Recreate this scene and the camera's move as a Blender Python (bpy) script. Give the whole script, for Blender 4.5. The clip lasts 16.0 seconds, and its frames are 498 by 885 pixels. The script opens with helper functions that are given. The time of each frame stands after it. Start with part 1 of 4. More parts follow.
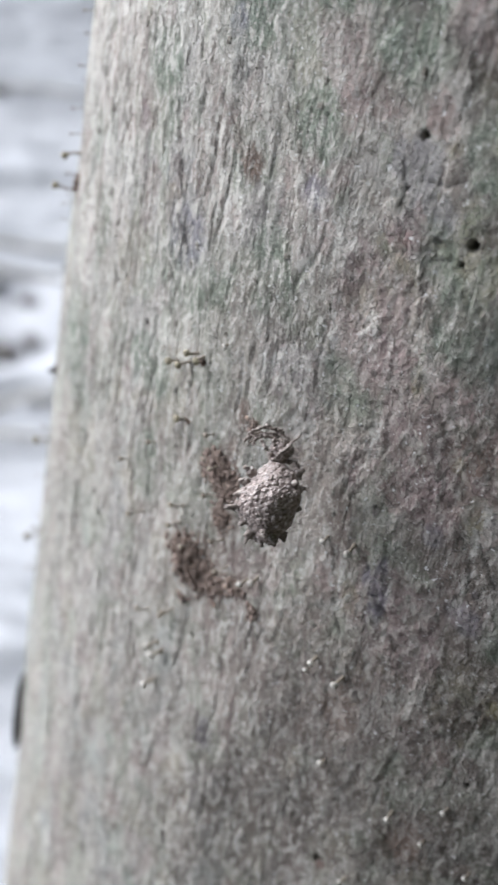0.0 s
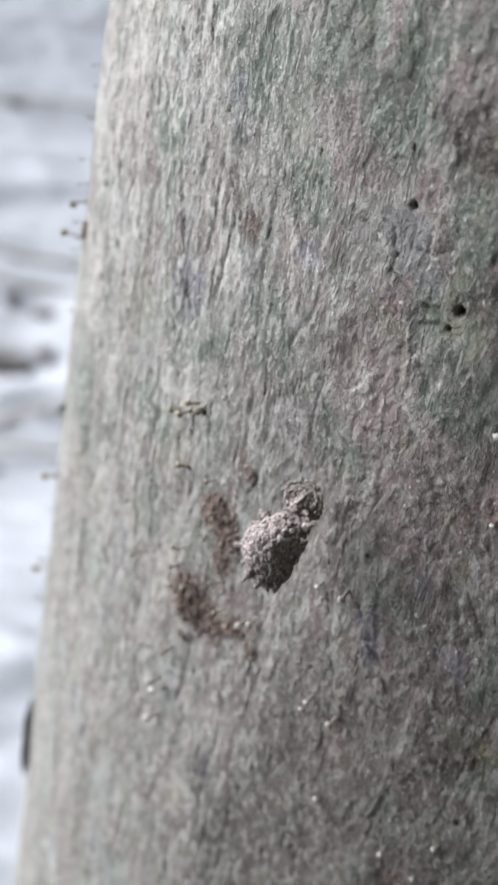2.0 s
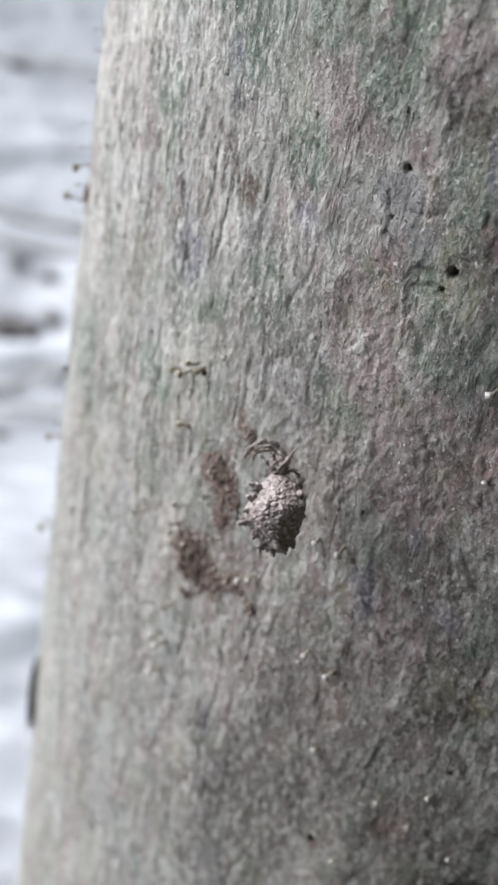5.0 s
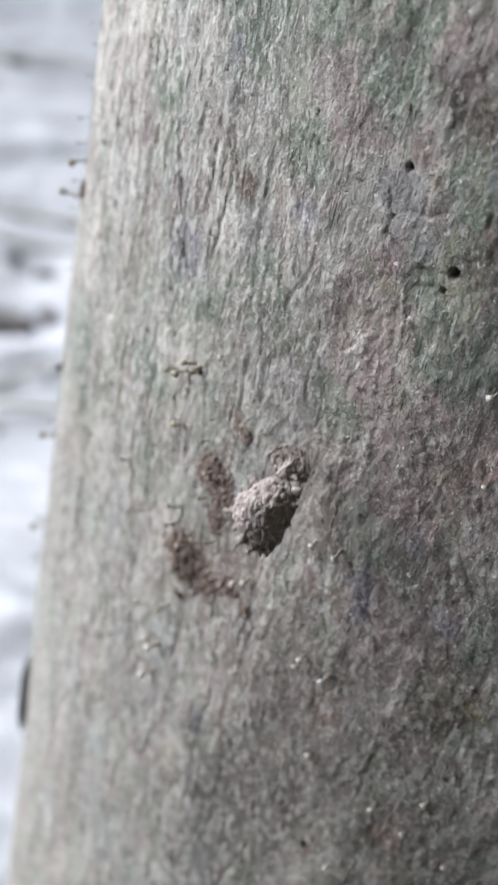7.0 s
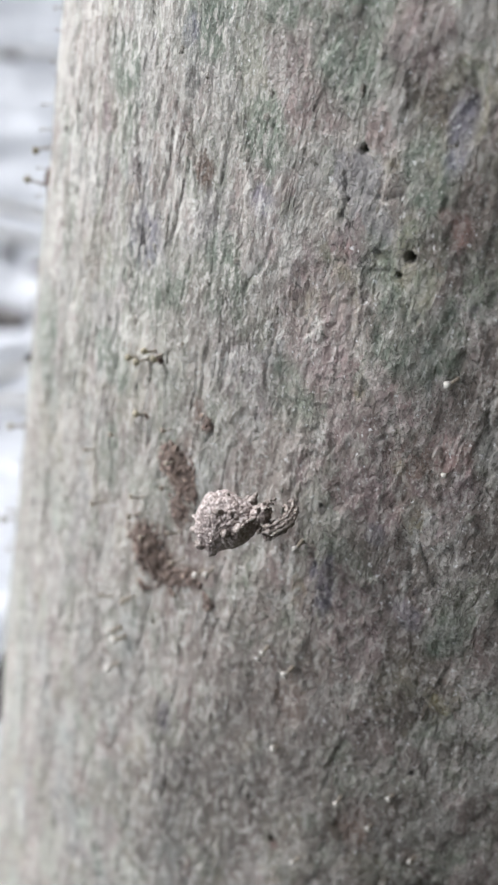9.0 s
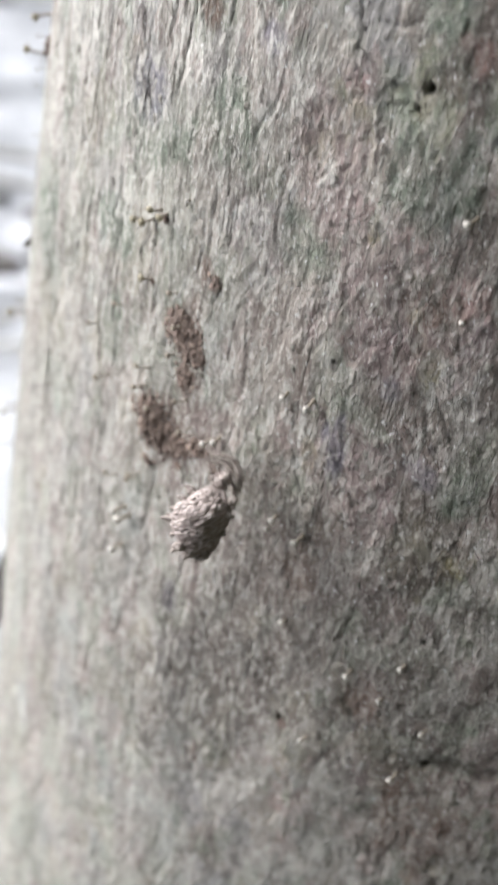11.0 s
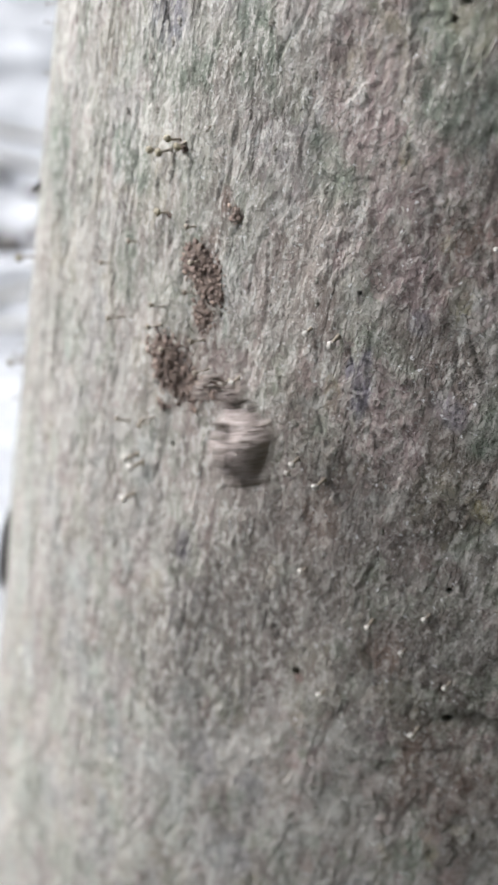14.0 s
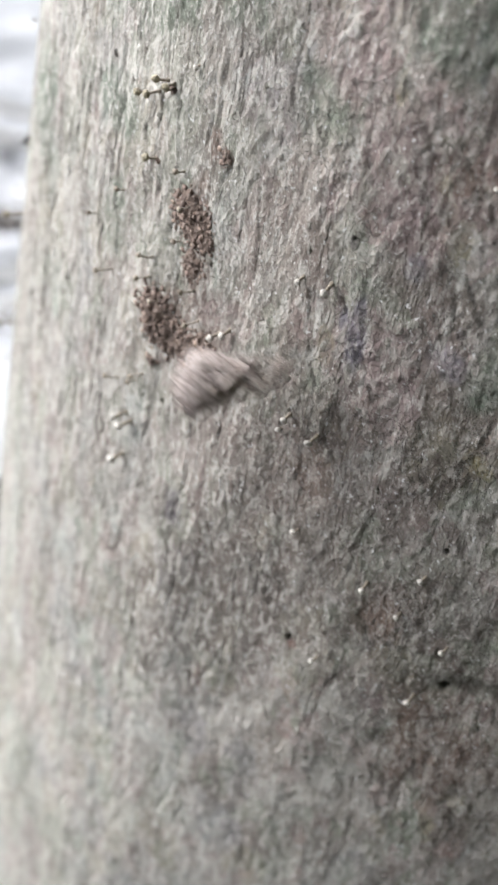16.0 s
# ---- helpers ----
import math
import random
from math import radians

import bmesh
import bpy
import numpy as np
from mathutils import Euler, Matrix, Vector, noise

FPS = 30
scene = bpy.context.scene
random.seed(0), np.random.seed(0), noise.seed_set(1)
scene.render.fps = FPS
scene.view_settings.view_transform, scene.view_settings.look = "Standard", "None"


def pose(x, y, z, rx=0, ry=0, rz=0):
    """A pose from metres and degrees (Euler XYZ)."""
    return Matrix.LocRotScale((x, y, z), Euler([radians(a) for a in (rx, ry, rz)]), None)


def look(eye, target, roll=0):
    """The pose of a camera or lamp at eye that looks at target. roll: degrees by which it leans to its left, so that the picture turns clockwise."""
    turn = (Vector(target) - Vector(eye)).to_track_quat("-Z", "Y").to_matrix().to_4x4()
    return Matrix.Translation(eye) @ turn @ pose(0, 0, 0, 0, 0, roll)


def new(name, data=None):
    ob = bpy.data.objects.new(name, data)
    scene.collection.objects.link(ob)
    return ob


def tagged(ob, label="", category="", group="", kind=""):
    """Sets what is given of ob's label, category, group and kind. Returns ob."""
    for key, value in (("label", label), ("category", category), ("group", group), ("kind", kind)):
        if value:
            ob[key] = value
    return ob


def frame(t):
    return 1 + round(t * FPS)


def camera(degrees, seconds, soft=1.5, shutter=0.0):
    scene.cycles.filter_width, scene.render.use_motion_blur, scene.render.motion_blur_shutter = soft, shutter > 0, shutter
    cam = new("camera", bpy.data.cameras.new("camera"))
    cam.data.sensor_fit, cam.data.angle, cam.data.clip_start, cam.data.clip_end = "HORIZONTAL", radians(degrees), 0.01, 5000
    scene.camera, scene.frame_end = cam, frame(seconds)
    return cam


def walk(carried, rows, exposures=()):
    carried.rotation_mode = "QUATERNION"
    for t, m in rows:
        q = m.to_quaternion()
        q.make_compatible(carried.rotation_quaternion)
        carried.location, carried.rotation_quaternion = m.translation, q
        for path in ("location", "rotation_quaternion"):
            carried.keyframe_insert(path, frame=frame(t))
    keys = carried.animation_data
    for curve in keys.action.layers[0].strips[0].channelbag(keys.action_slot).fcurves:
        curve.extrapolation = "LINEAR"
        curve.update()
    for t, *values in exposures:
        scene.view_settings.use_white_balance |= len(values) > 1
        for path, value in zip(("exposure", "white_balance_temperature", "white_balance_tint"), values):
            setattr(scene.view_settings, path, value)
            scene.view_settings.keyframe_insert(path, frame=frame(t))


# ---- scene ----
cam = camera(20.5, 16.0, soft=2.5, shutter=0.9)
# seconds, eye (metres), turn (degrees): a phone held a hand's width from the bark, sinking slowly
PATH = [
    (0.0, -0.05448, -0.14214, 0.8, 55.574, -9.546, 2.964),
    (0.5, -0.05435, -0.1412, 0.80034, 55.434, -9.4, 3.722),
    (1.0, -0.05395, -0.13811, 0.79796, 55.821, -9.53, 3.446),
    (1.5, -0.05314, -0.13947, 0.79959, 56.221, -9.676, 3.373),
    (2.0, -0.05385, -0.14369, 0.80507, 55.874, -9.43, 3.653),
    (2.5, -0.05259, -0.14534, 0.80541, 55.051, -9.211, 3.634),
    (3.0, -0.0531, -0.14573, 0.80461, 54.596, -9.129, 3.587),
    (3.2, -0.05312, -0.14582, 0.805, 54.484, -9.24, 3.463),
    (5.3, -0.05331, -0.14583, 0.80611, 54.346, -9.296, 3.901),
    (5.5, -0.05338, -0.14612, 0.80573, 54.344, -9.385, 3.747),
    (6.0, -0.05283, -0.14595, 0.80617, 54.377, -9.425, 3.737),
    (6.5, -0.05206, -0.14548, 0.80589, 54.387, -9.518, 3.678),
    (7.0, -0.05341, -0.14437, 0.80538, 54.257, -9.839, 3.969),
    (7.5, -0.05211, -0.14349, 0.80576, 54.288, -9.928, 3.751),
    (8.0, -0.05044, -0.14285, 0.80525, 54.096, -9.784, 3.707),
    (8.2, -0.05052, -0.14288, 0.80502, 54.112, -9.732, 3.73),
    (10.3, -0.04995, -0.14444, 0.80256, 53.365, -9.689, 3.76),
    (10.5, -0.05028, -0.14477, 0.80076, 53.008, -9.793, 3.724),
    (11.0, -0.05006, -0.14495, 0.7967, 52.131, -9.874, 3.55),
    (11.5, -0.04913, -0.14485, 0.79492, 51.877, -9.868, 3.566),
    (12.0, -0.05089, -0.14409, 0.79532, 52.086, -10.123, 4.134),
    (12.5, -0.04918, -0.14382, 0.79423, 51.758, -9.989, 3.964),
    (13.0, -0.05019, -0.14363, 0.79077, 51.412, -9.986, 3.937),
    (13.5, -0.05049, -0.14335, 0.79124, 51.429, -10.034, 3.935),
    (14.0, -0.05075, -0.14379, 0.79106, 51.453, -10.13, 3.756),
    (14.5, -0.0531, -0.14304, 0.78941, 51.15, -10.139, 4.354),
    (15.0, -0.05293, -0.14242, 0.7892, 51.131, -10.389, 4.384),
    (15.5, -0.05012, -0.1414, 0.78776, 50.881, -10.348, 4.369),
    (16.0, -0.04905, -0.14181, 0.78705, 50.684, -10.234, 4.076),
]
# seconds, stops, kelvin, tint: the phone's picture turns a little warmer as it sinks
EXPOSURES = [(0.0, 0.34, 6030, 10), (6.5, 0.36, 6030, 10), (8.2, 0.46, 6050, 10), (10.3, 0.64, 6330, 10), (11.2, 0.72, 6310, 10), (12.0, 0.76, 6300, 10), (13.0, 0.64, 6290, 10), (14.0, 0.58, 6270, 10), (15.0, 0.36, 6280, 10), (15.5, 0.39, 6290, 10), (16.0, 0.74, 6320, 10)]
walk(cam, [(t, pose(*p)) for t, *p in PATH], EXPOSURES)
cam.data.dof.use_dof = True
cam.data.dof.focus_distance = 0.100
cam.data.dof.aperture_fstop = 60

# ---- light ----
SUN_FROM = Vector((-0.84, 0.42, 0.45)).normalized()
world = bpy.data.worlds.new("world")
scene.world = world
world.use_nodes = True
wn = world.node_tree.nodes
sky = wn.new("ShaderNodeTexSky")
sky.sky_type, sky.sun_disc = "NISHITA", False
sky.sun_elevation = math.asin(SUN_FROM.z)
sky.sun_rotation = math.atan2(SUN_FROM.x, SUN_FROM.y)
sky.air_density, sky.dust_density, sky.ozone_density = 1.0, 8.0, 0.5
wn["Background"].inputs["Strength"].default_value = 0.040
world.node_tree.links.new(sky.outputs[0], wn["Background"].inputs["Color"])
sun = new("sun", bpy.data.lights.new("sun", "SUN"))
sun.data.energy, sun.data.angle, sun.data.color = 7.6, radians(76), (0.985, 0.99, 1.0)
sun.matrix_world = look(SUN_FROM * 5, (0, 0, 0))

RADIUS = 0.06985  # of the trunk; its axis is the world's z


# ---- small tools ----
def lattice(ix, iy, seed):
    """A repeatable random number, 0 to 1, for each pair of whole numbers."""
    h = (ix.astype(np.int64) * 374761393 + iy.astype(np.int64) * 668265263 + seed * 974634457) & 0xFFFFFFFF
    h = ((h ^ (h >> 13)) * 1274126177) & 0xFFFFFFFF
    h = ((h ^ (h >> 16)) * 2246822519) & 0xFFFFFFFF
    return ((h ^ (h >> 15)) & 0xFFFFFF) / float(0xFFFFFF)


def grain(u, v, seed=0):
    """Smooth value noise, 0 to 1."""
    iu, iv = np.floor(u), np.floor(v)
    fu, fv = u - iu, v - iv
    fu, fv = fu * fu * (3 - 2 * fu), fv * fv * (3 - 2 * fv)
    a, b = lattice(iu, iv, seed), lattice(iu + 1, iv, seed)
    c, d = lattice(iu, iv + 1, seed), lattice(iu + 1, iv + 1, seed)
    return (a + (b - a) * fu) * (1 - fv) + (c + (d - c) * fu) * fv


def layers(u, v, seed=0, n=3):
    total, weight = 0, 0
    for k in range(n):
        w = 0.55 ** k
        total = total + w * grain(u * 2 ** k + 17.3 * k, v * 2 ** k - 9.1 * k, seed + k)
        weight += w
    return total / weight


def step(x, lo, hi):
    x = np.clip((x - lo) / (hi - lo), 0, 1)
    return x * x * (3 - 2 * x)


def grid_mesh(name, points, closed_u=False):
    """A mesh of quads from an array of rows x columns x 3."""
    rows, cols, _ = points.shape
    index = np.arange(rows * cols).reshape(rows, cols)
    right = np.roll(index, -1, 1) if closed_u else index[:, 1:]
    left = index if closed_u else index[:, :-1]
    quads = np.stack([left[:-1], right[:-1], right[1:], left[1:]], -1).reshape(-1, 4)
    me = bpy.data.meshes.new(name)
    me.vertices.add(rows * cols)
    me.vertices.foreach_set("co", points.astype(np.float32).ravel())
    me.loops.add(quads.size)
    me.loops.foreach_set("vertex_index", quads.astype(np.int32).ravel())
    me.polygons.add(len(quads))
    me.polygons.foreach_set("loop_start", np.arange(0, quads.size, 4, dtype=np.int32))
    me.polygons.foreach_set("use_smooth", np.ones(len(quads), dtype=bool))
    me.update(calc_edges=True)
    me.validate()
    return me


def attribute(me, name, values):
    me.attributes.new(name, "FLOAT", "POINT").data.foreach_set("value", values.astype(np.float32).ravel())


def part(name, bm, material, parent, label=""):
    """A bmesh as one mesh object, under a thing or a part where one is given."""
    me = bpy.data.meshes.new(name)
    for f in bm.faces:
        f.smooth = True
    bm.to_mesh(me)
    bm.free()
    me.materials.append(material)
    ob = new(name, me)
    ob.parent = parent
    return tagged(ob, label)


def tube(bm, points, radii, sides=8):
    """A round tube through the points, closed at both ends."""
    points = [Vector(p) for p in points]
    rings = []
    for i, p in enumerate(points):
        way = (points[min(i + 1, len(points) - 1)] - points[max(i - 1, 0)]).normalized()
        side = way.cross(Vector((0.31, 0.83, 0.47))).normalized()
        up = way.cross(side)
        rings.append([bm.verts.new(p + radii[i] * (math.cos(a) * side + math.sin(a) * up))
                      for a in (2 * math.pi * k / sides for k in range(sides))])
    for a, b in zip(rings, rings[1:]):
        for k in range(sides):
            bm.faces.new((a[k], a[(k + 1) % sides], b[(k + 1) % sides], b[k]))
    bm.faces.new(rings[0][::-1])
    bm.faces.new(rings[-1])


def lump(bm, at, size, rough=0.2, detail=2, seed=0.0):
    """A rough rounded lump."""
    made = bmesh.ops.create_icosphere(bm, subdivisions=detail, radius=1.0)["verts"]
    for v in made:
        n = noise.noise(v.co * 1.7 + Vector((seed, 3.1 * seed, 7.7)))
        co = v.co * (1 + rough * n)
        v.co = Vector((co.x * size[0], co.y * size[1], co.z * size[2])) + Vector(at)


def on_bark(theta, z, out=0.0):
    """A pose on the trunk (degrees round it, millimetres up): local z points out of the bark, local y up."""
    a = radians(theta)
    n = Vector((math.cos(a), math.sin(a), 0))
    p = n * (RADIUS + out) + Vector((0, 0, z / 1000))
    m = Matrix((Vector((0, 0, 1)).cross(n), Vector((0, 0, 1)), n)).transposed().to_4x4()
    return Matrix.Translation(p) @ m


# ---- materials ----
class Nodes:
    """A short way to write node materials."""

    def __init__(self, name):
        self.mat = bpy.data.materials.new(name)
        self.mat.use_nodes = True
        self.tree = self.mat.node_tree
        self.bsdf = self.tree.nodes["Principled BSDF"]
        self.coord = self.tree.nodes.new("ShaderNodeTexCoord").outputs["Object"]

    def put(self, value, socket):
        if isinstance(value, bpy.types.NodeSocket):
            self.tree.links.new(value, socket)
        else:
            socket.default_value = value

    def noise(self, scale, stretch=(1, 1, 1), detail=3.0, rough=0.55, warp=0.0):
        """Noise with scale features to the metre."""
        m = self.tree.nodes.new("ShaderNodeMapping")
        m.inputs["Scale"].default_value = [scale * s for s in stretch]
        self.tree.links.new(self.coord, m.inputs["Vector"])
        n = self.tree.nodes.new("ShaderNodeTexNoise")
        n.inputs["Scale"].default_value, n.inputs["Detail"].default_value = 1.0, detail
        n.inputs["Roughness"].default_value, n.inputs["Distortion"].default_value = rough, warp
        self.tree.links.new(m.outputs[0], n.inputs["Vector"])
        return n.outputs["Fac"]

    def cells(self, scale, stretch, warp):
        """Cells with wandering borders: a random number for each, and the distance to its border."""
        m = self.tree.nodes.new("ShaderNodeMapping")
        m.inputs["Scale"].default_value = [scale * s for s in stretch]
        self.tree.links.new(self.coord, m.inputs["Vector"])
        n = self.tree.nodes.new("ShaderNodeTexNoise")
        n.inputs["Scale"].default_value, n.inputs["Detail"].default_value, n.inputs["Roughness"].default_value = 1.3, 5.0, 0.62
        self.tree.links.new(m.outputs[0], n.inputs["Vector"])
        shift = self.tree.nodes.new("ShaderNodeVectorMath")
        shift.operation = "MULTIPLY_ADD"
        self.tree.links.new(n.outputs["Color"], shift.inputs[0])
        shift.inputs[1].default_value = (warp, warp, warp)
        self.tree.links.new(m.outputs[0], shift.inputs[2])
        made = []
        for feature in ("F1", "DISTANCE_TO_EDGE"):
            v = self.tree.nodes.new("ShaderNodeTexVoronoi")
            v.feature = feature
            v.inputs["Scale"].default_value = 1.0
            self.tree.links.new(shift.outputs[0], v.inputs["Vector"])
            made.append(v)
        split = self.tree.nodes.new("ShaderNodeSeparateColor")
        self.tree.links.new(made[0].outputs["Color"], split.inputs[0])
        return split.outputs[0], made[1].outputs["Distance"]

    def span(self, value, lo, hi, to_lo=0.0, to_hi=1.0):
        r = self.tree.nodes.new("ShaderNodeMapRange")
        for socket, v in zip(r.inputs, (value, lo, hi, to_lo, to_hi)):
            self.put(v, socket)
        return r.outputs[0]

    def math(self, op, a, b):
        m = self.tree.nodes.new("ShaderNodeMath")
        m.operation = op
        self.put(a, m.inputs[0]), self.put(b, m.inputs[1])
        return m.outputs[0]

    def attr(self, name):
        a = self.tree.nodes.new("ShaderNodeAttribute")
        a.attribute_name = name
        return a.outputs["Fac"]

    def mix(self, fac, a, b):
        m = self.tree.nodes.new("ShaderNodeMix")
        m.data_type = "RGBA"
        self.put(fac, m.inputs[0])
        for v, s in ((a, m.inputs[6]), (b, m.inputs[7])):
            self.put((*v, 1.0) if isinstance(v, tuple) else v, s)
        return m.outputs[2]

    def bump(self, height, distance, strength=1.0, under=None):
        b = self.tree.nodes.new("ShaderNodeBump")
        b.inputs["Strength"].default_value, b.inputs["Distance"].default_value = strength, distance
        self.tree.links.new(height, b.inputs["Height"])
        if under is not None:
            self.tree.links.new(under, b.inputs["Normal"])
        return b.outputs[0]

    def done(self, color, roughness=0.85, normal=None, specular=0.3):
        self.put((*color, 1.0) if isinstance(color, tuple) else color, self.bsdf.inputs["Base Color"])
        self.put(roughness, self.bsdf.inputs["Roughness"])
        self.bsdf.inputs["Specular IOR Level"].default_value = specular
        if normal is not None:
            self.tree.links.new(normal, self.bsdf.inputs["Normal"])
        return self.mat


def bark_material():
    n = Nodes("bark")
    rough = n.attr("rough")
    bare = n.span(rough, 0, 1, 1.0, 0.35)
    fibre = n.noise(520, (1, 1, 0.16), 5, 0.62)
    streak = n.noise(1300, (1, 1, 0.30), 4, 0.6)
    grit = n.noise(3400, (1, 1, 0.8), 4, 0.66)
    drift = n.noise(110, (1, 1, 0.50), 4)
    mottle = n.noise(700, (1, 1, 0.30), 6, 0.68)
    fleck = n.noise(1500, (1, 1, 0.48), 6, 0.70)
    fine = n.span(n.noise(800, (1, 1, 0.55), 5, 0.66), 0.40, 0.60)
    film = n.span(n.noise(460, (1, 1, 0.75), 7, 0.70), 0.38, 0.58, 0.40, 1.0)
    # grey fibres under drifts of green-grey
    col = n.mix(n.span(fibre, 0.40, 0.60), (0.179, 0.161, 0.147), (0.289, 0.272, 0.255))
    col = n.mix(n.span(drift, 0.47, 0.60, 0, 0.45), col, (0.172, 0.190, 0.156))
    col = n.mix(n.span(mottle, 0.54, 0.62, 0, 0.50), col, (0.122, 0.107, 0.094))
    col = n.mix(n.span(mottle, 0.46, 0.38, 0, 0.46), col, (0.390, 0.380, 0.358))
    bands = n.noise(380, (1, 1, 0.34), 4, 0.6)
    col = n.mix(n.math("MULTIPLY", bare, n.span(bands, 0.52, 0.60, 0, 0.45)), col, (0.128, 0.116, 0.106))
    col = n.mix(n.math("MULTIPLY", bare, n.span(bands, 0.47, 0.40, 0, 0.45)), col, (0.350, 0.345, 0.325))
    # pale cream and green-white films on the bare bark
    veil = n.noise(150, (1, 1, 0.38), 5, 0.6)
    col = n.mix(n.math("MULTIPLY", bare, n.span(veil, 0.50, 0.57, 0, 0.72)), col, (0.440, 0.426, 0.386))
    col = n.mix(n.math("MULTIPLY", bare, n.span(veil, 0.48, 0.41, 0, 0.68)), col, (0.345, 0.378, 0.355))
    # thin lichens lie side by side on it, each with its own tint and a wandering rim
    wide_id, wide_edge = n.cells(240, (1, 1, 0.62), 1.5)
    small_id, small_edge = n.cells(560, (1, 1, 0.60), 1.3)
    hold = n.span(rough, 0, 1, 0.52, 0.92)
    for lo, hi, tint in ((0.00, 0.22, (0.165, 0.200, 0.144)), (0.22, 0.40, (0.259, 0.193, 0.185)), (0.40, 0.55, (0.163, 0.132, 0.114)),
                         (0.55, 0.70, (0.324, 0.308, 0.283)), (0.70, 0.82, (0.226, 0.199, 0.129)), (0.82, 0.92, (0.192, 0.182, 0.192))):
        inside = n.math("MULTIPLY", n.math("GREATER_THAN", wide_id, lo), n.math("LESS_THAN", wide_id, hi))
        col = n.mix(n.math("MULTIPLY", n.math("MULTIPLY", inside, hold), n.span(fine, 0, 1, 0.45, 0.85)), col, tint)
    for lo, hi, tint in ((0.00, 0.20, (0.146, 0.121, 0.104)), (0.20, 0.36, (0.362, 0.336, 0.298)), (0.36, 0.50, (0.177, 0.205, 0.149)), (0.50, 0.62, (0.282, 0.202, 0.189))):
        inside = n.math("MULTIPLY", n.math("GREATER_THAN", small_id, lo), n.math("LESS_THAN", small_id, hi))
        col = n.mix(n.math("MULTIPLY", n.math("MULTIPLY", inside, hold), n.span(film, 0.4, 1, 0.20, 0.70)), col, tint)
    # pale crinkled rims of the lichens, and hair-thin cracks between them
    gate = n.span(n.noise(330, (1, 1, 0.7), 4, 0.6), 0.47, 0.57)
    rim = n.math("MULTIPLY", n.span(wide_edge, 0.10, 0.015), n.math("MULTIPLY", gate, n.span(rough, 0, 1, 0.15, 1.0)))
    col = n.mix(n.math("MULTIPLY", rim, n.span(grit, 0.42, 0.56, 0.25, 0.85)), col, (0.448, 0.413, 0.380))
    slit = n.math("MULTIPLY", n.span(small_edge, 0.045, 0.010), n.math("MULTIPLY", n.span(gate, 1, 0), n.span(rough, 0, 1, 0.10, 0.48)))
    col = n.mix(slit, col, (0.069, 0.059, 0.052))
    # a net of fine worm-like wrinkles, pale on top
    worm = n.math("ABSOLUTE", n.math("SUBTRACT", n.noise(1700, (1, 1, 0.60), 3, 0.55, 0.25), 0.5), 0.0)
    web = n.span(worm, 0.040, 0.006)
    place = n.span(n.noise(260, (1, 1, 0.5), 4, 0.6), 0.44, 0.56, 0.15, 1.0)
    col = n.mix(n.math("MULTIPLY", n.math("MULTIPLY", web, place), 0.46), col, (0.455, 0.436, 0.400))
    # larger stains of their own shape; the first also paints in side shade
    col = n.mix(n.math("MULTIPLY", n.attr("dirt_shade"), n.math("MULTIPLY", film, 0.90)), col, (0.097, 0.080, 0.068))
    col = n.mix(n.math("MULTIPLY", n.attr("algae"), n.math("MULTIPLY", film, 0.80)), col, (0.128, 0.163, 0.124))
    col = n.mix(n.math("MULTIPLY", n.attr("mauve"), n.math("MULTIPLY", film, 0.80)), col, (0.228, 0.173, 0.171))
    col = n.mix(n.math("MULTIPLY", n.attr("bluish"), n.math("MULTIPLY", film, 0.78)), col, (0.172, 0.166, 0.204))
    col = n.mix(n.math("MULTIPLY", n.attr("rust"), n.math("MULTIPLY", film, 0.90)), col, (0.135, 0.094, 0.075))
    col = n.mix(n.math("MULTIPLY", n.attr("yellow"), n.math("MULTIPLY", fine, 0.55)), col, (0.247, 0.215, 0.085))
    col = n.mix(n.math("MULTIPLY", n.attr("red"), n.math("MULTIPLY", film, 0.50)), col, (0.215, 0.111, 0.098))
    col = n.mix(n.math("MULTIPLY", n.attr("warm"), n.span(n.noise(230, (1, 1, 0.6), 5, 0.6), 0.42, 0.56, 0.18, 0.72)), col, (0.205, 0.164, 0.147))
    # upright cracks in the bare bark
    line = n.math("ABSOLUTE", n.math("SUBTRACT", n.noise(330, (1, 1, 0.085), 4, 0.60), 0.5), 0.0)
    crack = n.math("MULTIPLY", n.span(line, 0.020, 0.004), n.math("MULTIPLY", bare, n.span(n.noise(210, (1, 1, 0.4), 3), 0.46, 0.56)))
    col = n.mix(n.math("MULTIPLY", crack, 0.70), col, (0.072, 0.063, 0.055))
    # crisp flecks and grains, pale and dark
    col = n.mix(n.math("MULTIPLY", n.span(fleck, 0.515, 0.570, 0, 0.85), n.span(bare, 0.35, 1.0, 0.42, 1.0)), col, (0.429, 0.411, 0.380))
    col = n.mix(n.math("MULTIPLY", n.span(fleck, 0.450, 0.405, 0, 0.36), n.span(bare, 0.35, 1.0, 0.5, 1.0)), col, (0.078, 0.069, 0.060))
    col = n.mix(n.span(streak, 0.57, 0.66, 0, 0.34), col, (0.468, 0.455, 0.423))
    col = n.mix(n.math("MULTIPLY", n.attr("pale"), n.math("MULTIPLY", n.span(fleck, 0.44, 0.54, 0.05, 0.62), n.span(fine, 0, 1, 0.4, 1.0))), col, (0.585, 0.572, 0.533))
    col = n.mix(n.span(grit, 0.56, 0.68, 0, 0.40), col, (0.572, 0.556, 0.520))
    col = n.mix(n.span(grit, 0.44, 0.32, 0, 0.40), col, (0.067, 0.060, 0.054))
